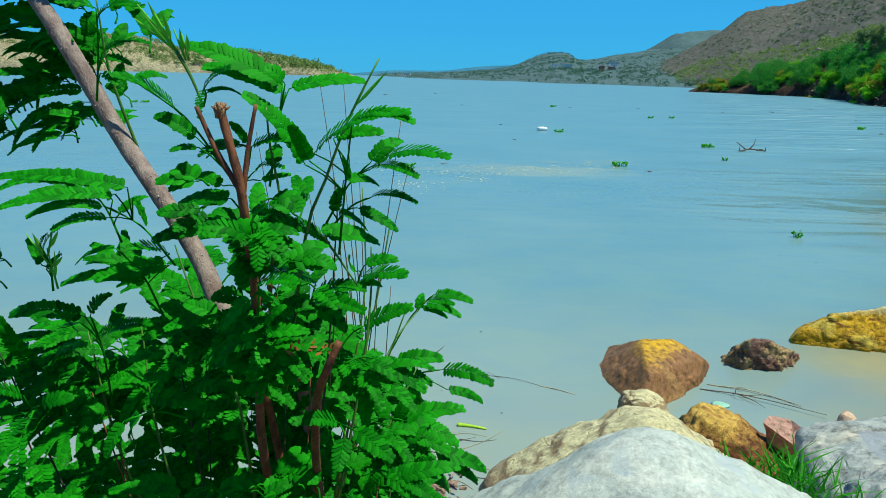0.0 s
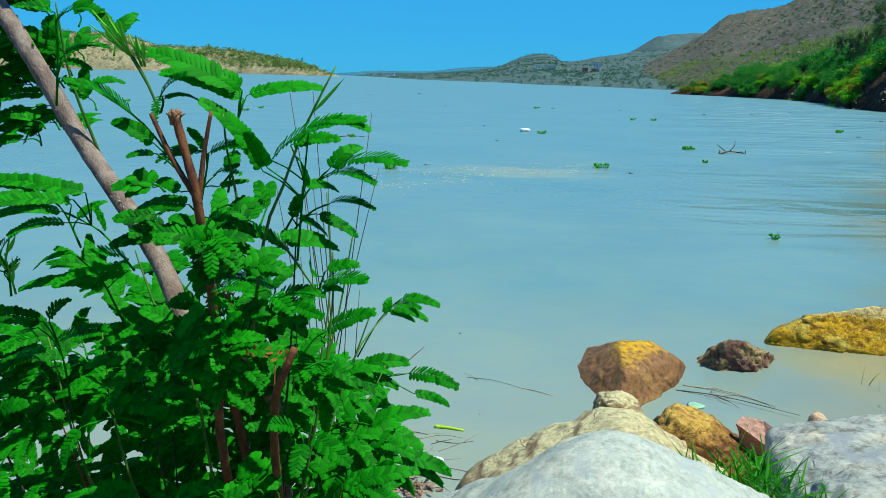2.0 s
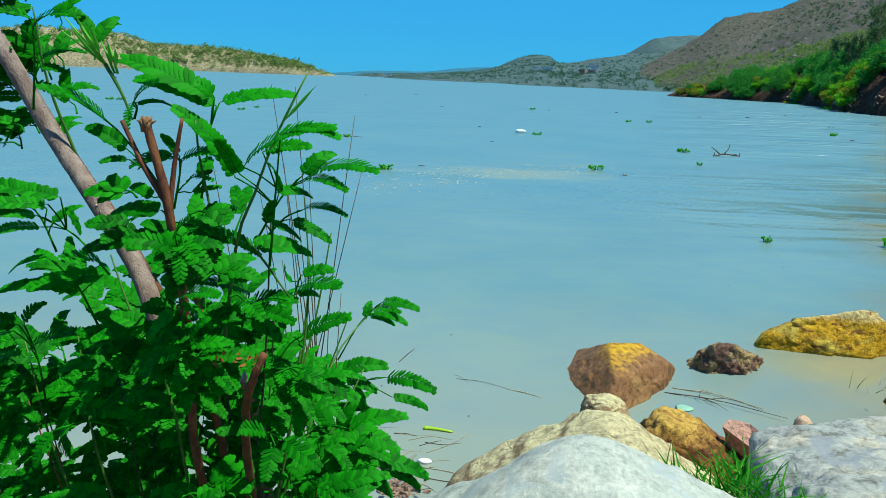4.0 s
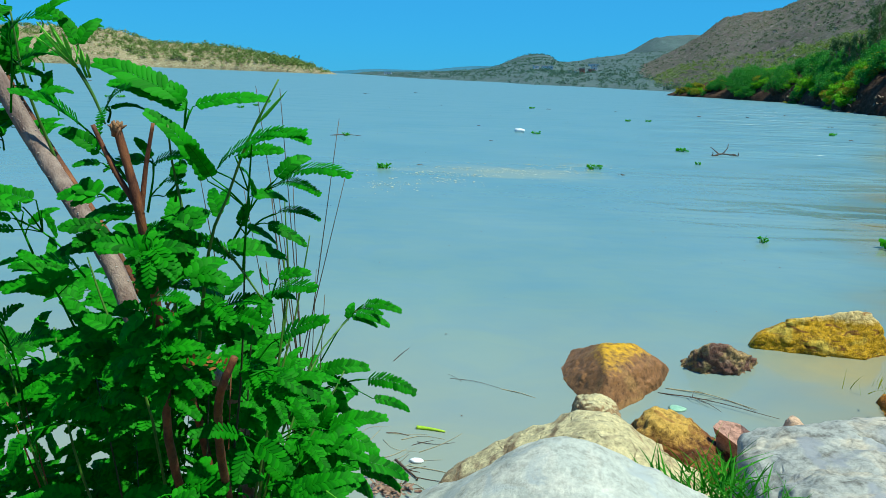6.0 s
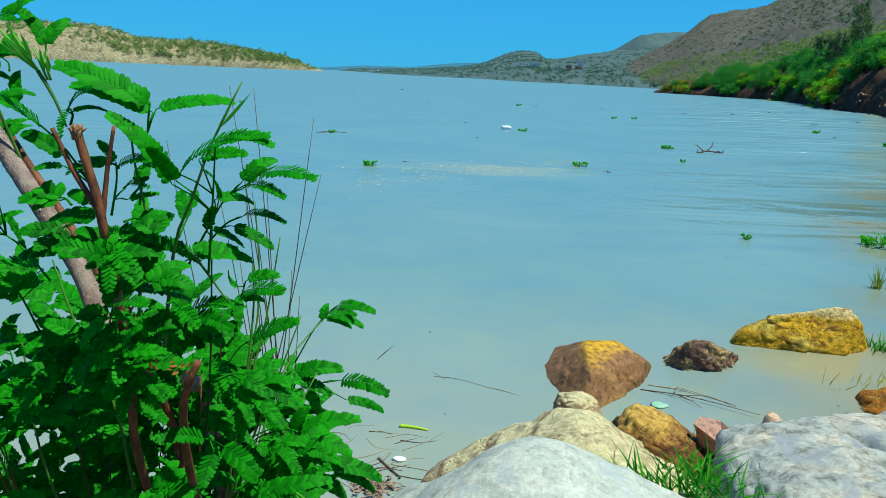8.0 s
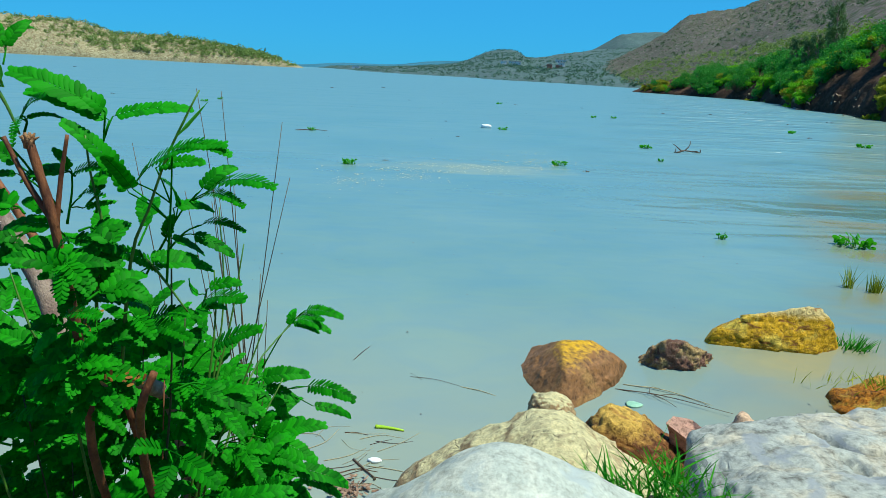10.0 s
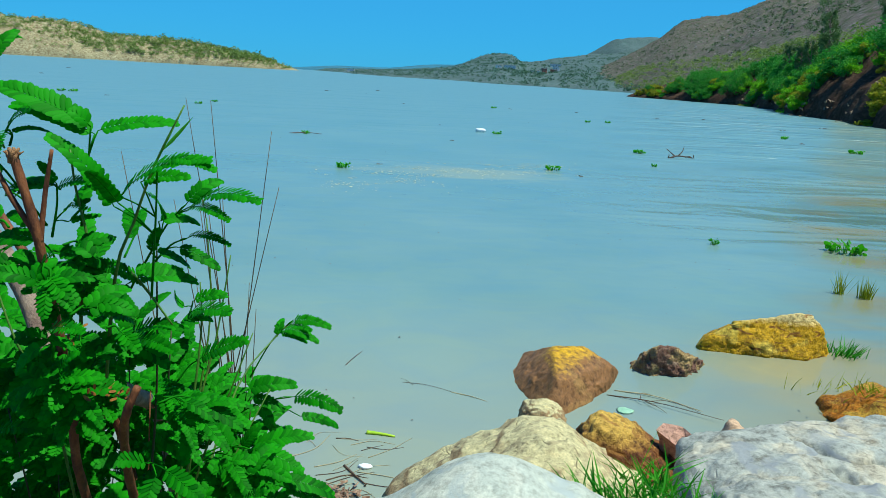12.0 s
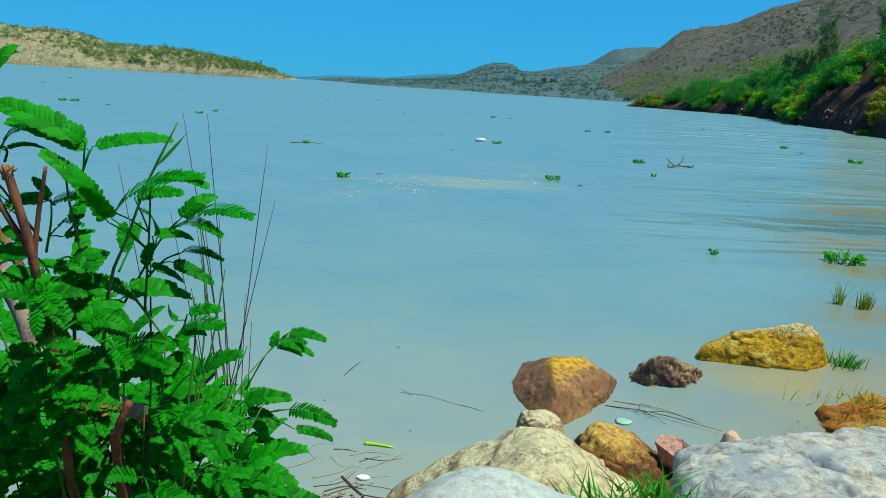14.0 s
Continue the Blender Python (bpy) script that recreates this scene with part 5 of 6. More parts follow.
# unopened buds and young shoots
def bud(a, b, width):
    """A closed young leaf: narrow leaflets folded along its rib."""
    s, a, b = Soup(), Vector(a), Vector(b)
    d = (b - a).normalized()
    tube(s, [a, a.lerp(b, 0.5), b], [0.0014, 0.0012, 0.0006], 5)
    for t, sg, k in ((0.22, 1, 0.75),):
        side = d.cross(Vector((0, -1, 0.2))).normalized() * sg
        u = (d + side * 0.28 + Vector((0, -0.1, 0)) * sg).normalized()
        lens(s, a.lerp(b, t), u, side, (b - a).length * k, width)
    part("leaf", s, M_YOUNG, shrub, "pale green unopened leaf")


for a, b, w in (((0.037, 0.98, 1.510), (0.069, 0.98, 1.572), 0.004), ((-0.134, 0.98, 1.575), (-0.172, 0.975, 1.605), 0.005), ((-0.134, 0.98, 1.575), (-0.150, 0.97, 1.610), 0.005), ((-0.134, 0.98, 1.575), (-0.166, 0.97, 1.618), 0.005),
                ((-0.125, 0.98, 1.566), (-0.134, 0.975, 1.597), 0.005), ((-0.122, 0.98, 1.566), (-0.126, 0.975, 1.592), 0.005), ((0.076, 1.1, 1.045), (0.103, 1.09, 1.0), 0.006), ((0.076, 1.1, 1.045), (0.125, 1.09, 1.015), 0.006),
                ((-0.33, 1.05, 1.33), (-0.35, 1.045, 1.368), 0.006), ((-0.33, 1.05, 1.34), (-0.316, 1.045, 1.38), 0.005), ((-0.33, 1.05, 1.32), (-0.312, 1.045, 1.348), 0.005), ((-0.322, 1.05, 1.30), (-0.330, 1.05, 1.35), 0.004)):
    bud(a, b, w)
# dried leaves caught in the stems
for x, y, z in ((0.0, 0.9, 1.297), (0.018, 0.89, 1.298), (-0.028, 0.915, 1.35), (-0.04, 0.92, 1.352), (-0.12, 1.06, 1.235)):
    s = Soup()
    for _ in range(9):
        p = Vector((x, y, z)) + Vector((leaf_rng.uniform(-0.014, 0.014), leaf_rng.uniform(-0.01, 0.01), leaf_rng.uniform(-0.006, 0.006)))
        u = Vector((leaf_rng.gauss(0, 1), leaf_rng.gauss(0, 1), leaf_rng.gauss(0, 1))).normalized()
        v = u.orthogonal().normalized()
        leaflet(s, p, u, v, u.cross(v), 0.007, 0.003)
    part("dry_leaf", s, M_DRY, shrub, "shrivelled orange-brown leaf")


# the thick of the shrub: leaves on shoots that spread from its foot
def shoot_leaf(at, out, size, rng, hang=0.0):
    """A leaf of three to five pinnae spreading from a point."""
    face = Vector((0.05 + rng.uniform(-0.25, 0.25), -0.55 - hang + rng.uniform(-0.25, 0.25), 0.83 - hang)).normalized()
    out = Vector(out)
    out = (out - face * out.dot(face)).normalized()
    side = out.cross(face)
    pin = []
    stalk = Vector(at) + out * size * 0.5
    for k in range(rng.choice((1, 2, 2))):
        q = stalk + out * size * 0.3 * k
        for sg in (1, -1):
            d = (out * 0.85 + side * sg * rng.uniform(0.22, 0.7) - face * rng.uniform(-0.05, 0.3)).normalized()
            pin.append((q, q + d * size * rng.uniform(0.85, 1.35), 0.0098 * rng.uniform(0.75, 1.1)))
    return pin, face


def open_air(p):
    """Past the shrub's open side towards the river, where only single fronds reach out."""
    z, x = p.z + 0.38 * (p.y - 1.15), p.x + 0.13 * (p.y - 1.15)
    return x > (-0.03 if z > 1.33 else 0.015 if z > 1.24 else 0.05 if z > 1.19 else 0.13 if z > 1.12 else 0.15)


def thicket(count, lo, hi, keep, size, seed, feet, deep=None, hang=0.0):
    rng = random.Random(seed)
    made = 0
    while made < count:
        p = Vector([rng.uniform(a, b) for a, b in zip(lo, hi)])
        if not keep(p):
            continue
        made += 1
        out = (p - Vector((-0.1, 1.12, 0.8))) * Vector((1, 0.7, 0.6)) + Vector((rng.uniform(-0.2, 0.2), -0.1 + rng.uniform(-0.2, 0.1), rng.uniform(-0.05, 0.25)))
        pin, face = shoot_leaf(p, out, size * rng.uniform(0.8, 1.2), rng, hang)
        pin = [q for q in pin if not open_air(q[1])]
        if deep:
            for a, b, w in pin:
                pinna(deep, a, b, w, rng, face, 0.08)
        else:
            leaf(shrub, p, pin, None, face)
        if made % feet == 0:
            q = Vector((p.x * 0.55 - 0.05, 1.1, max(0.5, p.z - 0.45)))
            stem(shrub, "twig", [p, p.lerp(q, 0.45) + Vector((0, 0.02, -0.03)), q], 0.0009, 0.0022, M_TWIG if rng.random() < 0.75 else M_STEM, 5, 0.05, 8)


def low_dome(p):
    """Inside the shrub's lower body, which slopes away to the right."""
    top = 1.30 - 0.35 * max(p.x + 0.02, 0) / 0.2 + 0.05 * math.sin(p.x * 23) if p.x > -0.02 else 1.30 - 0.02 * math.sin(p.x * 30)
    return p.z < top + 0.12 * (p.y - 1.05)


def hollow(p):
    """Leaves a shaded hollow low in the middle of the shrub."""
    return low_dome(p) and not (-0.62 < p.x < 0.05 and (under_roof(p) or p.y < 1.5 and p.z < 1.04))


def under_roof(p):
    return p.y < 1.3 and p.z < 1.735 - 0.53 * p.y + 0.03 * math.sin(p.x * 40)


def clear_of_trunk(p):
    """Leaves the leaning trunk bare on the side that faces the path."""
    return hollow(p) and not (p.z > 1.12 and p.y < 1.16 and abs(p.x + 0.13 + (p.z - 1.25) * 0.75) < 0.115)


def bare_trunk(p):
    return abs(p.x + 0.10 + (p.z - 1.25) * 0.7) > 0.075


thicket(39, (-0.58, 0.93, 1.13), (-0.08, 1.3, 1.27), clear_of_trunk, 0.06, 1, 7)
thicket(16, (-0.1, 0.95, 1.1), (0.07, 1.2, 1.33), clear_of_trunk, 0.06, 21, 7)
thicket(12, (-0.58, 0.96, 1.13), (-0.3, 1.2, 1.22), low_dome, 0.06, 22, 7)
thicket(10, (-0.50, 0.94, 0.88), (0.09, 1.2, 1.1), hollow, 0.06, 2, 7)
thicket(9, (-0.08, 0.95, 1.24), (0.05, 1.1, 1.42), bare_trunk, 0.05, 4, 6)
thicket(34, (-0.085, 0.89, 1.28), (0.0, 0.97, 1.42), lambda p: True, 0.029, 9, 99)
thicket(64, (-0.58, 1.18, 1.45), (-0.34, 1.34, 1.74), lambda p: True, 0.055, 5, 99)
thicket(6, (-0.105, 0.95, 1.37), (-0.025, 1.01, 1.48), lambda p: True, 0.033, 41, 99)
thicket(26, (-0.56, 1.2, 1.44), (-0.31, 1.36, 1.72), lambda p: p.z > 1.44 + 0.5 * max(0, p.x + 0.4), 0.05, 51, 99, None, 0.25)
# unseen leaves added overhead to shade the cluster below
thicket(16, (-0.62, 1.15, 1.73), (-0.3, 1.35, 1.95), lambda p: True, 0.06, 52, 99)
inner = Soup()
thicket(22, (-0.60, 1.08, 0.74), (0.10, 1.4, 1.02), hollow, 0.065, 3, 9, inner)
thicket(8, (-0.60, 1.08, 0.9), (-0.3, 1.4, 1.1), hollow, 0.065, 31, 9, inner)
thicket(13, (0.0, 1.1, 0.85), (0.07, 1.4, 1.08), low_dome, 0.06, 6, 9, inner)
thicket(9, (-0.1, 0.92, 0.62), (0.10, 1.2, 0.84), lambda p: p.x > 0.04, 0.065, 7, 9, inner)
thicket(6, (-0.06, 1.0, 1.2), (0.04, 1.12, 1.36), lambda p: True, 0.05, 8, 9, inner)
thicket(12, (-0.14, 1.10, 1.10), (0.0, 1.3, 1.24), lambda p: True, 0.055, 10, 20, inner)
thicket(12, (-0.2, 1.1, 1.09), (-0.05, 1.2, 1.21), lambda p: True, 0.05, 42, 30, inner)
# the roof over the hollow, and the dim leaves on its floor
thicket(85, (-0.44, 1.1, 1.0), (0.02, 1.5, 1.12), lambda p: p.z < 1.12 - 0.3 * (p.y - 1.1) and not (p.y > 1.35 and p.x > -0.05) and not under_roof(p), 0.06, 12, 30, inner)
thicket(40, (-0.50, 1.45, 0.86), (-0.04, 1.75, 1.0), lambda p: p.z < 1.03 - 0.3 * (p.y - 1.45), 0.06, 13, 30, inner)
thicket(18, (-0.24, 0.92, 0.98), (0.06, 0.99, 1.12), lambda p: True, 0.046, 15, 99, inner)
thicket(24, (-0.6, 1.02, 0.85), (0.04, 1.2, 1.06), lambda p: p.z < 1.5 - 0.42 * p.y, 0.06, 14, 40, inner)
thicket(230, (-0.62, 1.28, 0.6), (0.04, 1.6, 0.95), lambda p: p.x > -0.3 or p.z < 0.83 + 0.04 * math.sin(p.x * 50), 0.075, 11, 40, inner)
thicket(22, (-0.5, 0.95, 1.04), (-0.24, 1.1, 1.14), lambda p: True, 0.055, 17, 99)
# leaves round the foot of the trunk
thicket(11, (-0.14, 0.99, 1.22), (-0.085, 1.05, 1.275), lambda p: True, 0.04, 18, 99)
thicket(7, (-0.1, 0.96, 1.06), (-0.05, 1.0, 1.11), lambda p: True, 0.036, 19, 99)
thicket(7, (-0.03, 0.95, 1.06), (0.02, 0.99, 1.11), lambda p: True, 0.036, 20, 99)
tagged(part("inner_foliage", inner, M_LEAF, shrub), "dense shaded inner leaves", kind="stuff")


# tall dry stalks behind the shrub
def stalk(foot, tip, label="thin dry brown stalk rising from the bank"):
    s = Soup()
    foot, tip = Vector(foot), Vector(tip)
    line = smooth_line([foot, foot.lerp(tip, 0.55) + Vector((0.006, 0, 0)), tip], 10)
    tube(s, line, [0.0021 * (1 - 0.7 * i / 10) for i in range(11)], 5)
    solo("stalk", s, M_REED, label, "stalk", "dry stalks behind the shrub")


for tx, tz, fx in ((-0.112, 1.551, 0.03), (-0.067, 1.548, -0.006), (0.044, 1.497, -0.125), (0.058, 1.393, -0.2), (-0.233, 1.446, -0.1), (-0.09, 1.40, -0.03), (-0.0, 1.2, -0.06), (-0.14, 1.36, 0.0)):
    stalk((fx, 1.62, 0.36), (tx, 1.6, tz))
for tx, tz, fx in ((-0.063, 1.36, 0.005), (-0.05, 1.37, 0.015), (-0.024, 1.39, -0.015), (-0.075, 1.24, -0.015), (0.033, 1.18, -0.03)):
    stalk((fx, 1.53, 0.5), (tx, 1.5, tz))


# ---- grass among the rocks ----
def grass_tuft(at, count, height, spread, seed, mat, label, group="", lean=(0, 0), loose=0.45, thick=1.0):
    rng = random.Random(seed)
    at = Vector(at)
    s = Soup()
    for _ in range(count):
        f = at + Vector((rng.gauss(0, spread[0]), rng.gauss(0, spread[1]), -0.02))
        h = height * rng.uniform(0.45, 1.2)
        d = Vector((rng.gauss(lean[0], loose), rng.gauss(lean[1], loose), 1)).normalized()
        side = Vector((rng.gauss(0, 1), rng.gauss(0, 0.6), 0)).normalized() * rng.uniform(0.0026, 0.0056) * thick
        bend = Vector((d.x, d.y, -0.25)) * h * rng.uniform(0.2, 0.7)
        v = []
        for k in range(5):
            q = k / 4
            p = f + d * h * q + bend * q * q
            v += [p - side * (1 - q ** 2), p + side * (1 - q ** 2)]
        s.add(v, [(2 * k, 2 * k + 1, 2 * k + 3, 2 * k + 2) for k in range(4)])
    solo("grass_tuft", s, mat, label, "grass", group, "stuff", smooth=False)


G = "grass tufts among the rocks"
grass_tuft((0.843, 1.617, 0.728), 110, 0.085, (0.06, 0.042), 1, M_GRASS, "fresh green grass tuft between the boulders", G, (-0.2, -0.1), 0.55, 0.62)
grass_tuft((0.919, 1.684, 0.711), 130, 0.085, (0.05, 0.042), 2, M_GRASS, "fresh green grass tuft between the boulders", G, (0, 0), 0.55, 0.62)
grass_tuft((0.751, 1.6, 0.728), 55, 0.105, (0.05, 0.035), 3, M_GRASS, "sparse green grass tuft beside a boulder", G, (-0.5, 0.1), 0.5, 0.6)
grass_tuft((0.902, 1.55, 0.711), 90, 0.072, (0.06, 0.05), 4, M_GRASS, "fresh green grass tuft between the boulders", G, (0, 0), 0.55, 0.62)
grass_tuft((0.953, 1.852, 0.61), 12, 0.17, (0.025, 0.025), 5, M_GRASS, "few long bright grass blades", G, (0.2, 0))
grass_tuft((3.2, 4.42, 0.0), 110, 0.14, (0.05, 0.04), 6, M_GRASS, "green grass tuft at the foot of the yellow rock", G, (0.3, 0))
grass_tuft((2.9, 3.9, 0.0), 34, 0.13, (0.18, 0.05), 7, M_SEDGE, "thin grass standing in the shallows", G, (0, 0), 0.3, 0.5)
grass_tuft((2.75, 3.5, 0.17), 40, 0.08, (0.14, 0.05), 8, M_SEDGE, "thin grass on the orange rock", G)
grass_tuft((4.06, 5.86, 0.0), 46, 0.24, (0.02, 0.02), 9, M_SEDGE, "yellow-green reed tuft standing in the water", "reeds in the water", (-0.05, 0), 0.14, 0.8)
grass_tuft((4.20, 5.74, 0.0), 80, 0.2, (0.03, 0.02), 10, M_SEDGE, "yellow-green reed tuft standing in the water", "reeds in the water", (0, 0), 0.12, 0.8)


# ---- floating things ----
def floating_plant(at, size, seed, label):
    """A water plant: a rosette of cupped round leaves on short stalks."""
    rng = random.Random(seed)
    at = Vector(at)
    t = thing("water_hyacinth", at, label, "water plant", "floating water plants")
    for _ in range(12 + int(size * 110)):
        a, r = rng.uniform(0, 6.28), size * 0.42 * rng.random() ** 0.6
        q = at + Vector((math.cos(a) * r * 1.1, math.sin(a) * r, 0))
        e = q + Vector((math.cos(a) * 0.05 * size, math.sin(a) * 0.05 * size, rng.uniform(0.02, 0.12) * (0.4 + size)))
        s = Soup()
        tube(s, [q - Vector((0, 0, 0.02)), e], [0.004, 0.003], 5)
        k = rng.uniform(0.7, 1.3) * (0.012 + 0.06 * size)
        u = Vector((math.cos(a), math.sin(a), rng.uniform(0.0, 0.6))).normalized()
        v = u.orthogonal().normalized()
        w = u.cross(v)
        ring = [e + u * k * (0.75 + 0.75 * math.cos(b)) + w * k * 0.85 * math.sin(b) + v * k * 0.25 * math.sin(b) ** 2 for b in [6.283 * i / 9 for i in range(9)]]
        s.add([e + u * k * 0.7, *ring], [(0, 1 + i, 1 + (i + 1) % 9) for i in range(9)])
        part("leaf", s, M_HYACINTH, t)


for x, y, z, label in ((5.12, 7.5, 0.36, "bright green floating clump of water plants"), (14.2, 21.5, 0.5, "bright green floating water plant"), (6.3, 18.04, 0.38, "small green floating water plant"),
                       (3.16, 13.6, 0.34, "small green floating water plant with dark debris"), (-0.72, 12.56, 0.3, "small green floating water plant"), (3.16, 22.1, 0.3, "small green floating water plant"),
                       (-15.3, 35.5, 0.5, "small floating water plant"), (5.5, 42, 0.4, "small floating water plant"), (5.64, 15.06, 0.12, "tiny floating water plant"), (3.71, 7.6, 0.07, "tiny floating water plant"),
                       (-2.2, 18.9, 0.22, "small floating water plant"), (9.4, 32, 0.3, "small floating water plant"), (15.1, 27.4, 0.3, "small floating water plant")):
    floating_plant((x, y, 0.0), z * (0.75 if y > 10 else 1), int(x * 10 + y * 7), label)


def driftwood(pts, radius, mat, label, forks=(), group="driftwood in the water"):
    s = Soup()
    line = smooth_line(pts, 10)
    tube(s, line, [radius * (1 - 0.6 * i / 10) for i in range(11)], 6, 0.12, leaf_rng)
    for f in forks:
        tube(s, smooth_line(f, 5), [radius * 0.6 * (1 - 0.12 * i) for i in range(6)], 5, 0.1, leaf_rng)
    solo("driftwood" if radius > 0.004 else "straw", s, mat, label, "stick", group)


driftwood([(6.76, 17.2, 0.0), (7.0, 17.3, 0.05), (7.38, 17.4, 0.01)], 0.026, M_STICK, "dark forked branch adrift", ([(7.0, 17.3, 0.05), (7.12, 17.35, 0.17), (7.16, 17.4, 0.29)], [(6.92, 17.3, 0.04), (6.8, 17.4, 0.15), (6.72, 17.4, 0.2)], [(6.72, 17.2, 0.0), (6.74, 17.2, 0.06), (6.73, 17.22, 0.1)], [(7.42, 17.4, 0.0), (7.43, 17.4, 0.05), (7.42, 17.4, 0.09)], [(7.2, 17.36, 0.02), (7.3, 17.3, 0.05), (7.36, 17.28, 0.0)]))
driftwood([(-2.6, 18.8, 0.0), (-2.2, 18.9, 0.03), (-1.8, 19.0, 0.0)], 0.014, M_STICK, "pale stick adrift with weed")
driftwood([(0.02, 4.02, 0.0), (0.06, 4.12, 0.006), (0.1, 4.23, 0.0)], 0.0026, M_STICK, "short dark twig floating")
driftwood([(0.34, 3.81, 0.0), (0.48, 3.77, 0.005), (0.64, 3.68, 0.0)], 0.0015, M_STICK, "long dark twig floating", ([(0.40, 3.77, 0.003), (0.36, 3.83, 0.004), (0.33, 3.86, 0.0)],))
driftwood([(0.6, 3.7, 0.0), (0.7, 3.65, 0.004), (0.78, 3.6, 0.0)], 0.003, M_PALESTICK, "pale straw floating on the river")
driftwood([(0.18, 3.235, 0.004), (0.235, 3.225, 0.006), (0.31, 3.205, 0.004)], 0.0115, M_CANE, "bright yellow-green cane floating by the bank")
driftwood([(1.44, 3.72, 0.0), (1.66, 3.62, 0.015), (1.95, 3.42, 0.02)], 0.0034, M_STICK, "dark branch in the shallows between the rocks", ([(1.62, 3.64, 0.012), (1.66, 3.56, 0.016), (1.70, 3.52, 0.0)], [(1.64, 3.63, 0.012), (1.75, 3.62, 0.02), (1.88, 3.53, 0.004)], [(1.6, 3.65, 0.01), (1.62, 3.69, 0.03), (1.68, 3.71, 0.012)], [(1.58, 3.66, 0.01), (1.6, 3.61, 0.025), (1.65, 3.58, 0.01)]))
driftwood([(1.5, 3.78, 0.0), (1.7, 3.7, 0.01), (1.9, 3.55, 0.0)], 0.004, M_PALESTICK, "pale straw in the shallows")
# small scraps adrift far out
for x, y, k in ((-31.6, 66.2, 0.3), (-45.6, 103, 0.4), (-12.9, 33.4, 0.18), (-5.9, 59.9, 0.3), (-2.3, 68.8, 0.35), (0.2, 41.5, 0.16), (1.6, 24.9, 0.12), (1.6, 19.0, 0.1), (-0.1, 13.3, 0.07), (10.3, 41.9, 0.2),
                (6.5, 42.0, 0.2), (14.4, 39.8, 0.2), (17.7, 41.3, 0.2), (22.6, 46.9, 0.25), (18.3, 33.5, 0.18), (22.8, 37.9, 0.22), (14.2, 24.6, 0.13), (3.5, 12.9, 0.09)):
    bits = []
    for _ in range(4):
        a, q = leaf_rng.uniform(0, 6.28), k * leaf_rng.uniform(0.3, 0.8)
        c = Vector((x + leaf_rng.uniform(-k, k) * 0.6, y + leaf_rng.uniform(-k, k) * 0.6, 0.0))
        e = Vector((math.cos(a) * q, math.sin(a) * q, q * leaf_rng.uniform(0.0, 0.25)))
        bits.append([c - e * 0.5, c + Vector((0, 0, q * 0.12)), c + e])
    driftwood(bits[0], k * 0.14, M_STICK, "small dark scrap of driftwood far out on the river", bits[1:])
for x, y, z in ((-15.8, 35.4, 0.34), (-8.1, 30.4, 0.26), (-8.0, 32.6, 0.2), (14.8, 26.9, 0.2), (8.4, 31.7, 0.22)):
    floating_plant((x, y, 0.0), z, int(x * 10 + y * 7) + 900, "small floating water plant")
for k in range(22):
    x, y = leaf_rng.uniform(-0.16, 0.2), leaf_rng.uniform(2.75, 3.2)
    a, q, arc = leaf_rng.uniform(-0.6, 0.9), leaf_rng.uniform(0.1, 0.3), leaf_rng.uniform(-0.05, 0.05)
    driftwood([(x, y, 0.002), (x + math.cos(a) * q * 0.5 - math.sin(a) * arc, y + math.sin(a) * q * 0.5 + math.cos(a) * arc, 0.003), (x + math.cos(a) * q, y + math.sin(a) * q, 0.001)], leaf_rng.uniform(0.0009, 0.0024) * (1 if k % 3 else 1.4),
              M_PALESTICK if k % 3 else M_STICK, "bleached straw washed against the bank" if k % 3 else "dark wet twig washed against the bank", (), "straw and twigs at the water's edge")
driftwood([(0.1, 2.95, 0.002), (0.15, 2.87, 0.006), (0.2, 2.8, 0.008)], 0.006, M_STICK, "short dark broken branch at the water's edge")

# sodden leaves and litter heaped against the bank
s = Soup()
rng = random.Random(58)
for _ in range(150):
    p = Vector((0.09 + rng.gauss(0, 0.045), 2.73 + rng.gauss(0, 0.035), rng.uniform(0.0, 0.018)))
    u = Vector((rng.gauss(0, 1), rng.gauss(0, 1), rng.gauss(0, 0.25))).normalized()
    v = u.cross(Vector((rng.gauss(0, 0.3), rng.gauss(0, 0.3), 1))).normalized()
    leaflet(s, p, u, v, u.cross(v), rng.uniform(0.012, 0.035), rng.uniform(0.006, 0.014))
solo("leaf_litter", s, plain("sodden_leaf", (0.1, 0.05, 0.03), (0.4, 0.26, 0.17), 40, 0.8, 0.4, 0.002), "sodden brown and pinkish dead leaves at the water's edge", "leaf litter", "", "stuff")

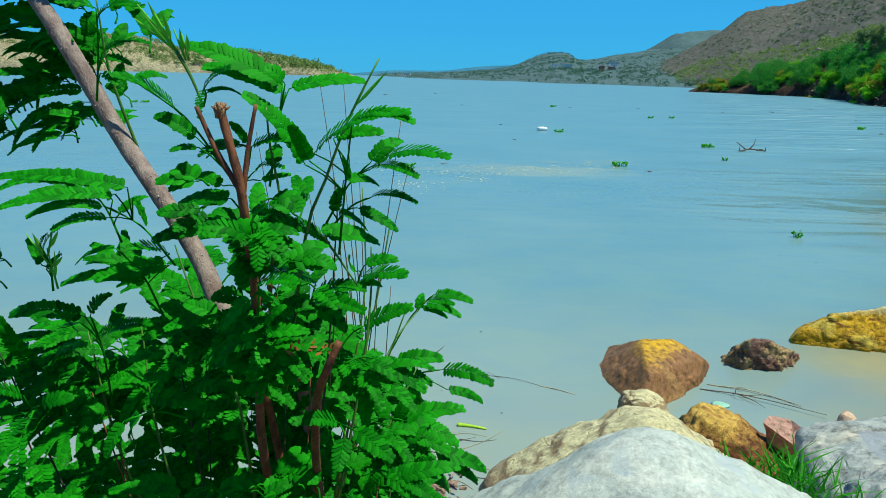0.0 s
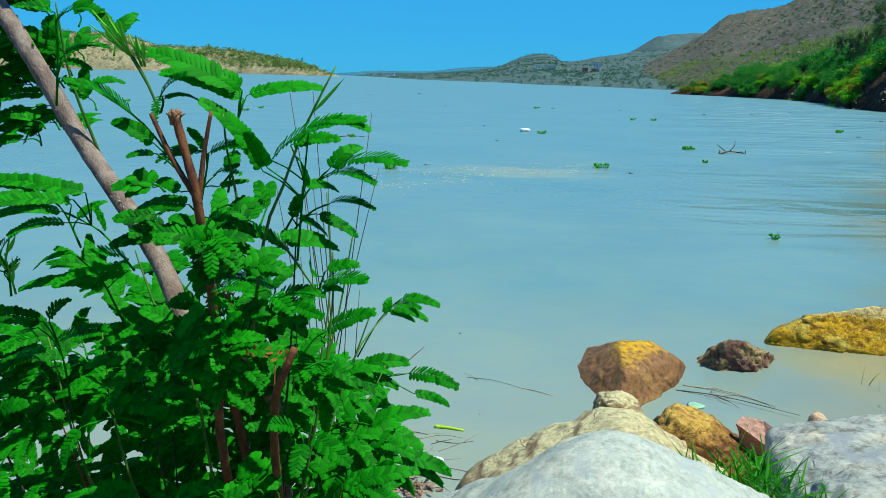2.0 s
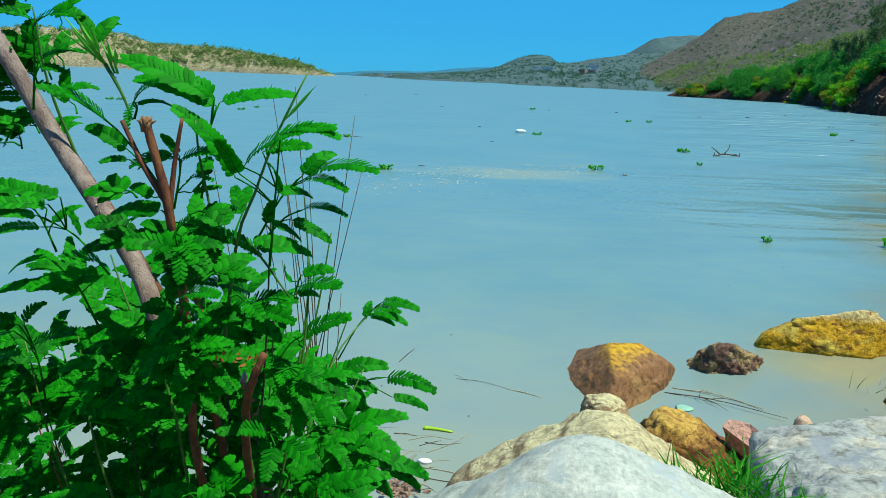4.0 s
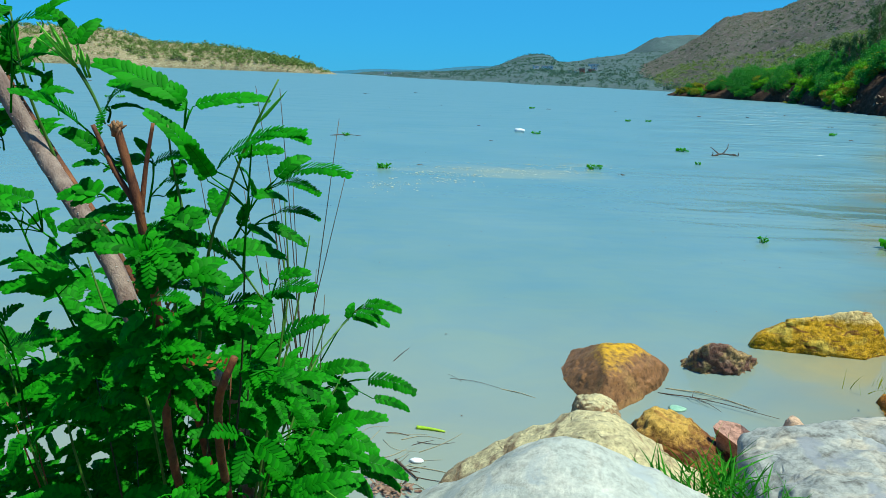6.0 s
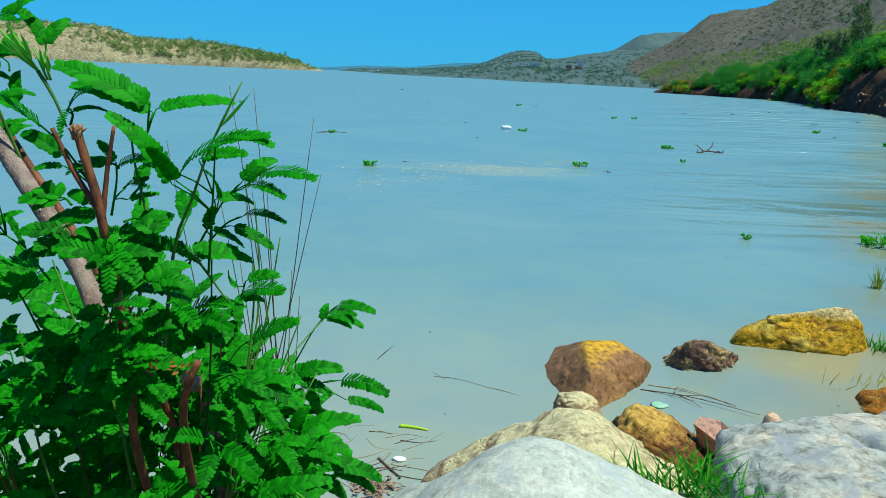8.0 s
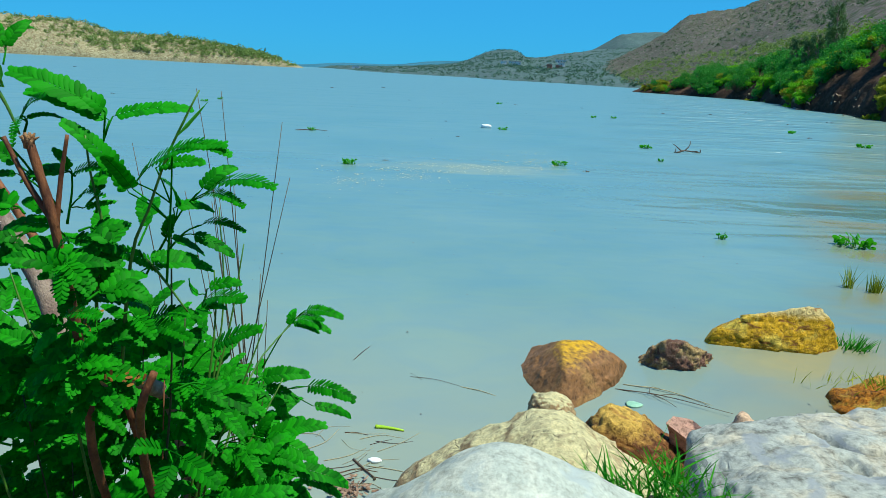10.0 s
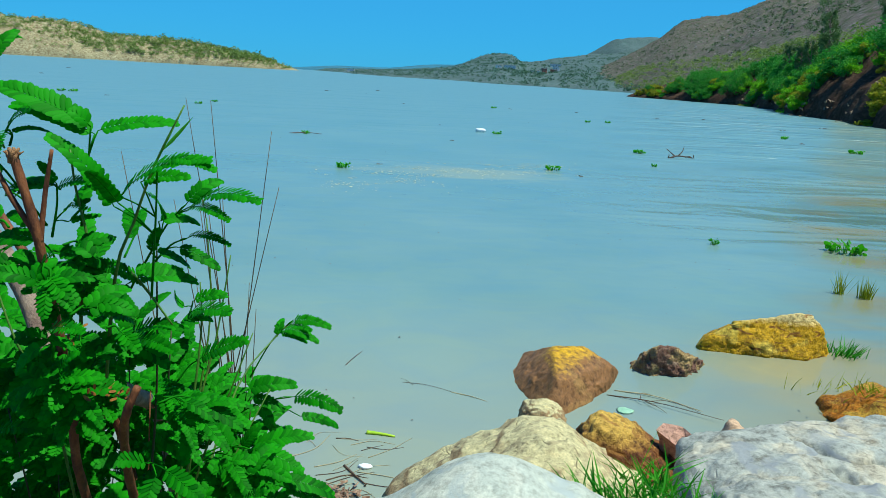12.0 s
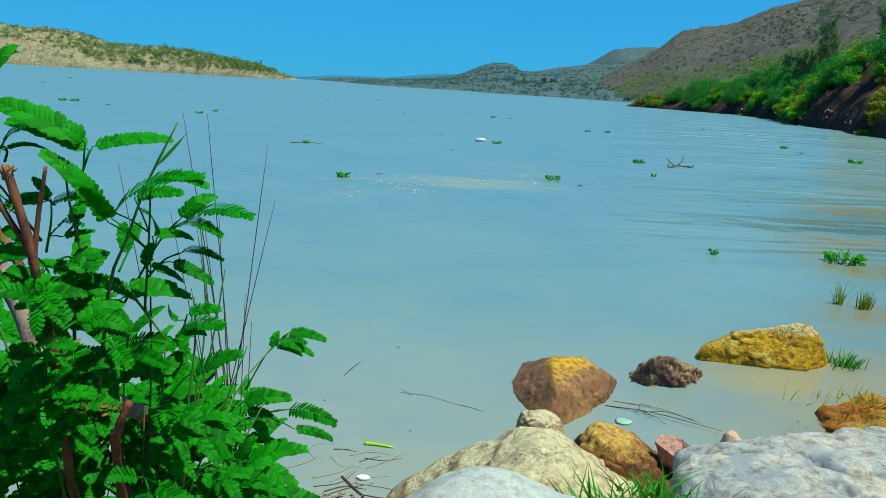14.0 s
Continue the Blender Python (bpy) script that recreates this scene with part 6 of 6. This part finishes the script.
# a scrap of white foam and a bottle-green shard at the water's edge
def scrap(at, size, mat, label, category, seed):
    rng = random.Random(seed)
    s, at = Soup(), Vector(at)
    ring = [(math.cos(a) * rng.uniform(0.7, 1.1), math.sin(a) * rng.uniform(0.6, 1.0)) for a in [i * 0.628 for i in range(10)]]
    v = [at + Vector((x * size[0] * k, y * size[1] * k, z + 0.2 * size[2] * rng.random())) for z, k in ((0, 0.9), (size[2] * 0.6, 1.0), (size[2], 0.8)) for x, y in ring]
    f = [(10 * j + i, 10 * j + (i + 1) % 10, 10 * j + 10 + (i + 1) % 10, 10 * j + 10 + i) for j in range(2) for i in range(10)]
    s.add(v, [*f, tuple(range(9, -1, -1)), tuple(range(20, 30))])
    solo("foam_scrap" if category == "litter" else "leaf_pad", s, mat, label, category)


scrap((0.19, 2.94, 0.0), (0.036, 0.02, 0.012), M_FOAMBIT, "scrap of white foam at the water's edge", "litter", 4)
scrap((2.70, 22.6, 0.0), (0.2, 0.14, 0.1), M_FOAMBIT, "lump of whitish foam adrift on the river", "litter", 9)
scrap((1.48, 3.53, 0.0), (0.05, 0.045, 0.008), plain("pale_green", (0.25, 0.45, 0.3), (0.35, 0.55, 0.38), 30, 0.4), "pale green floating leaf pad", "leaf", 6)

# froth drifting in a band, and specks over the river
s = Soup()
rng = random.Random(31)
def fleck(soup, x, y, r, rng):
    ring = [(x + math.cos(a) * r * rng.uniform(0.5, 1.5), y + math.sin(a) * r * rng.uniform(0.5, 1.2), 0.004 + 0.3 * r * rng.random() * 0.3) for a in [i * 1.047 for i in range(6)]]
    soup.add([(x, y, 0.006 + r * 0.2), *ring], [(0, 1 + i, 1 + (i + 1) % 6) for i in range(6)])
for _ in range(2000):
    t = rng.random()
    x, y = -0.8 + 4.2 * t + rng.gauss(0, 0.25), 11.0 + 3.6 * t + rng.gauss(0, 0.65)
    if fbm(Vector((x * 1.1, y * 1.6, 2)), 3) > 0.0:
        fleck(s, x, y, rng.uniform(0.004, 0.016) * (2 if rng.random() < 0.06 else 1), rng)
tagged(part("froth", s, M_FROTH), "band of yellowish froth drifting on the river", "froth", kind="stuff")
s = Soup()
for _ in range(260):
    y = 3.3 + 55 * rng.random() ** 1.8
    x = rng.uniform(-0.55, 0.75) * y
    if 1.0 < x and y < 5:
        continue
    fleck(s, x, y, rng.uniform(0.003, 0.007) * (0.4 + y * 0.11), rng)
tagged(part("flotsam", s, M_STICK), "dark bits of flotsam over the river", "flotsam", kind="stuff")
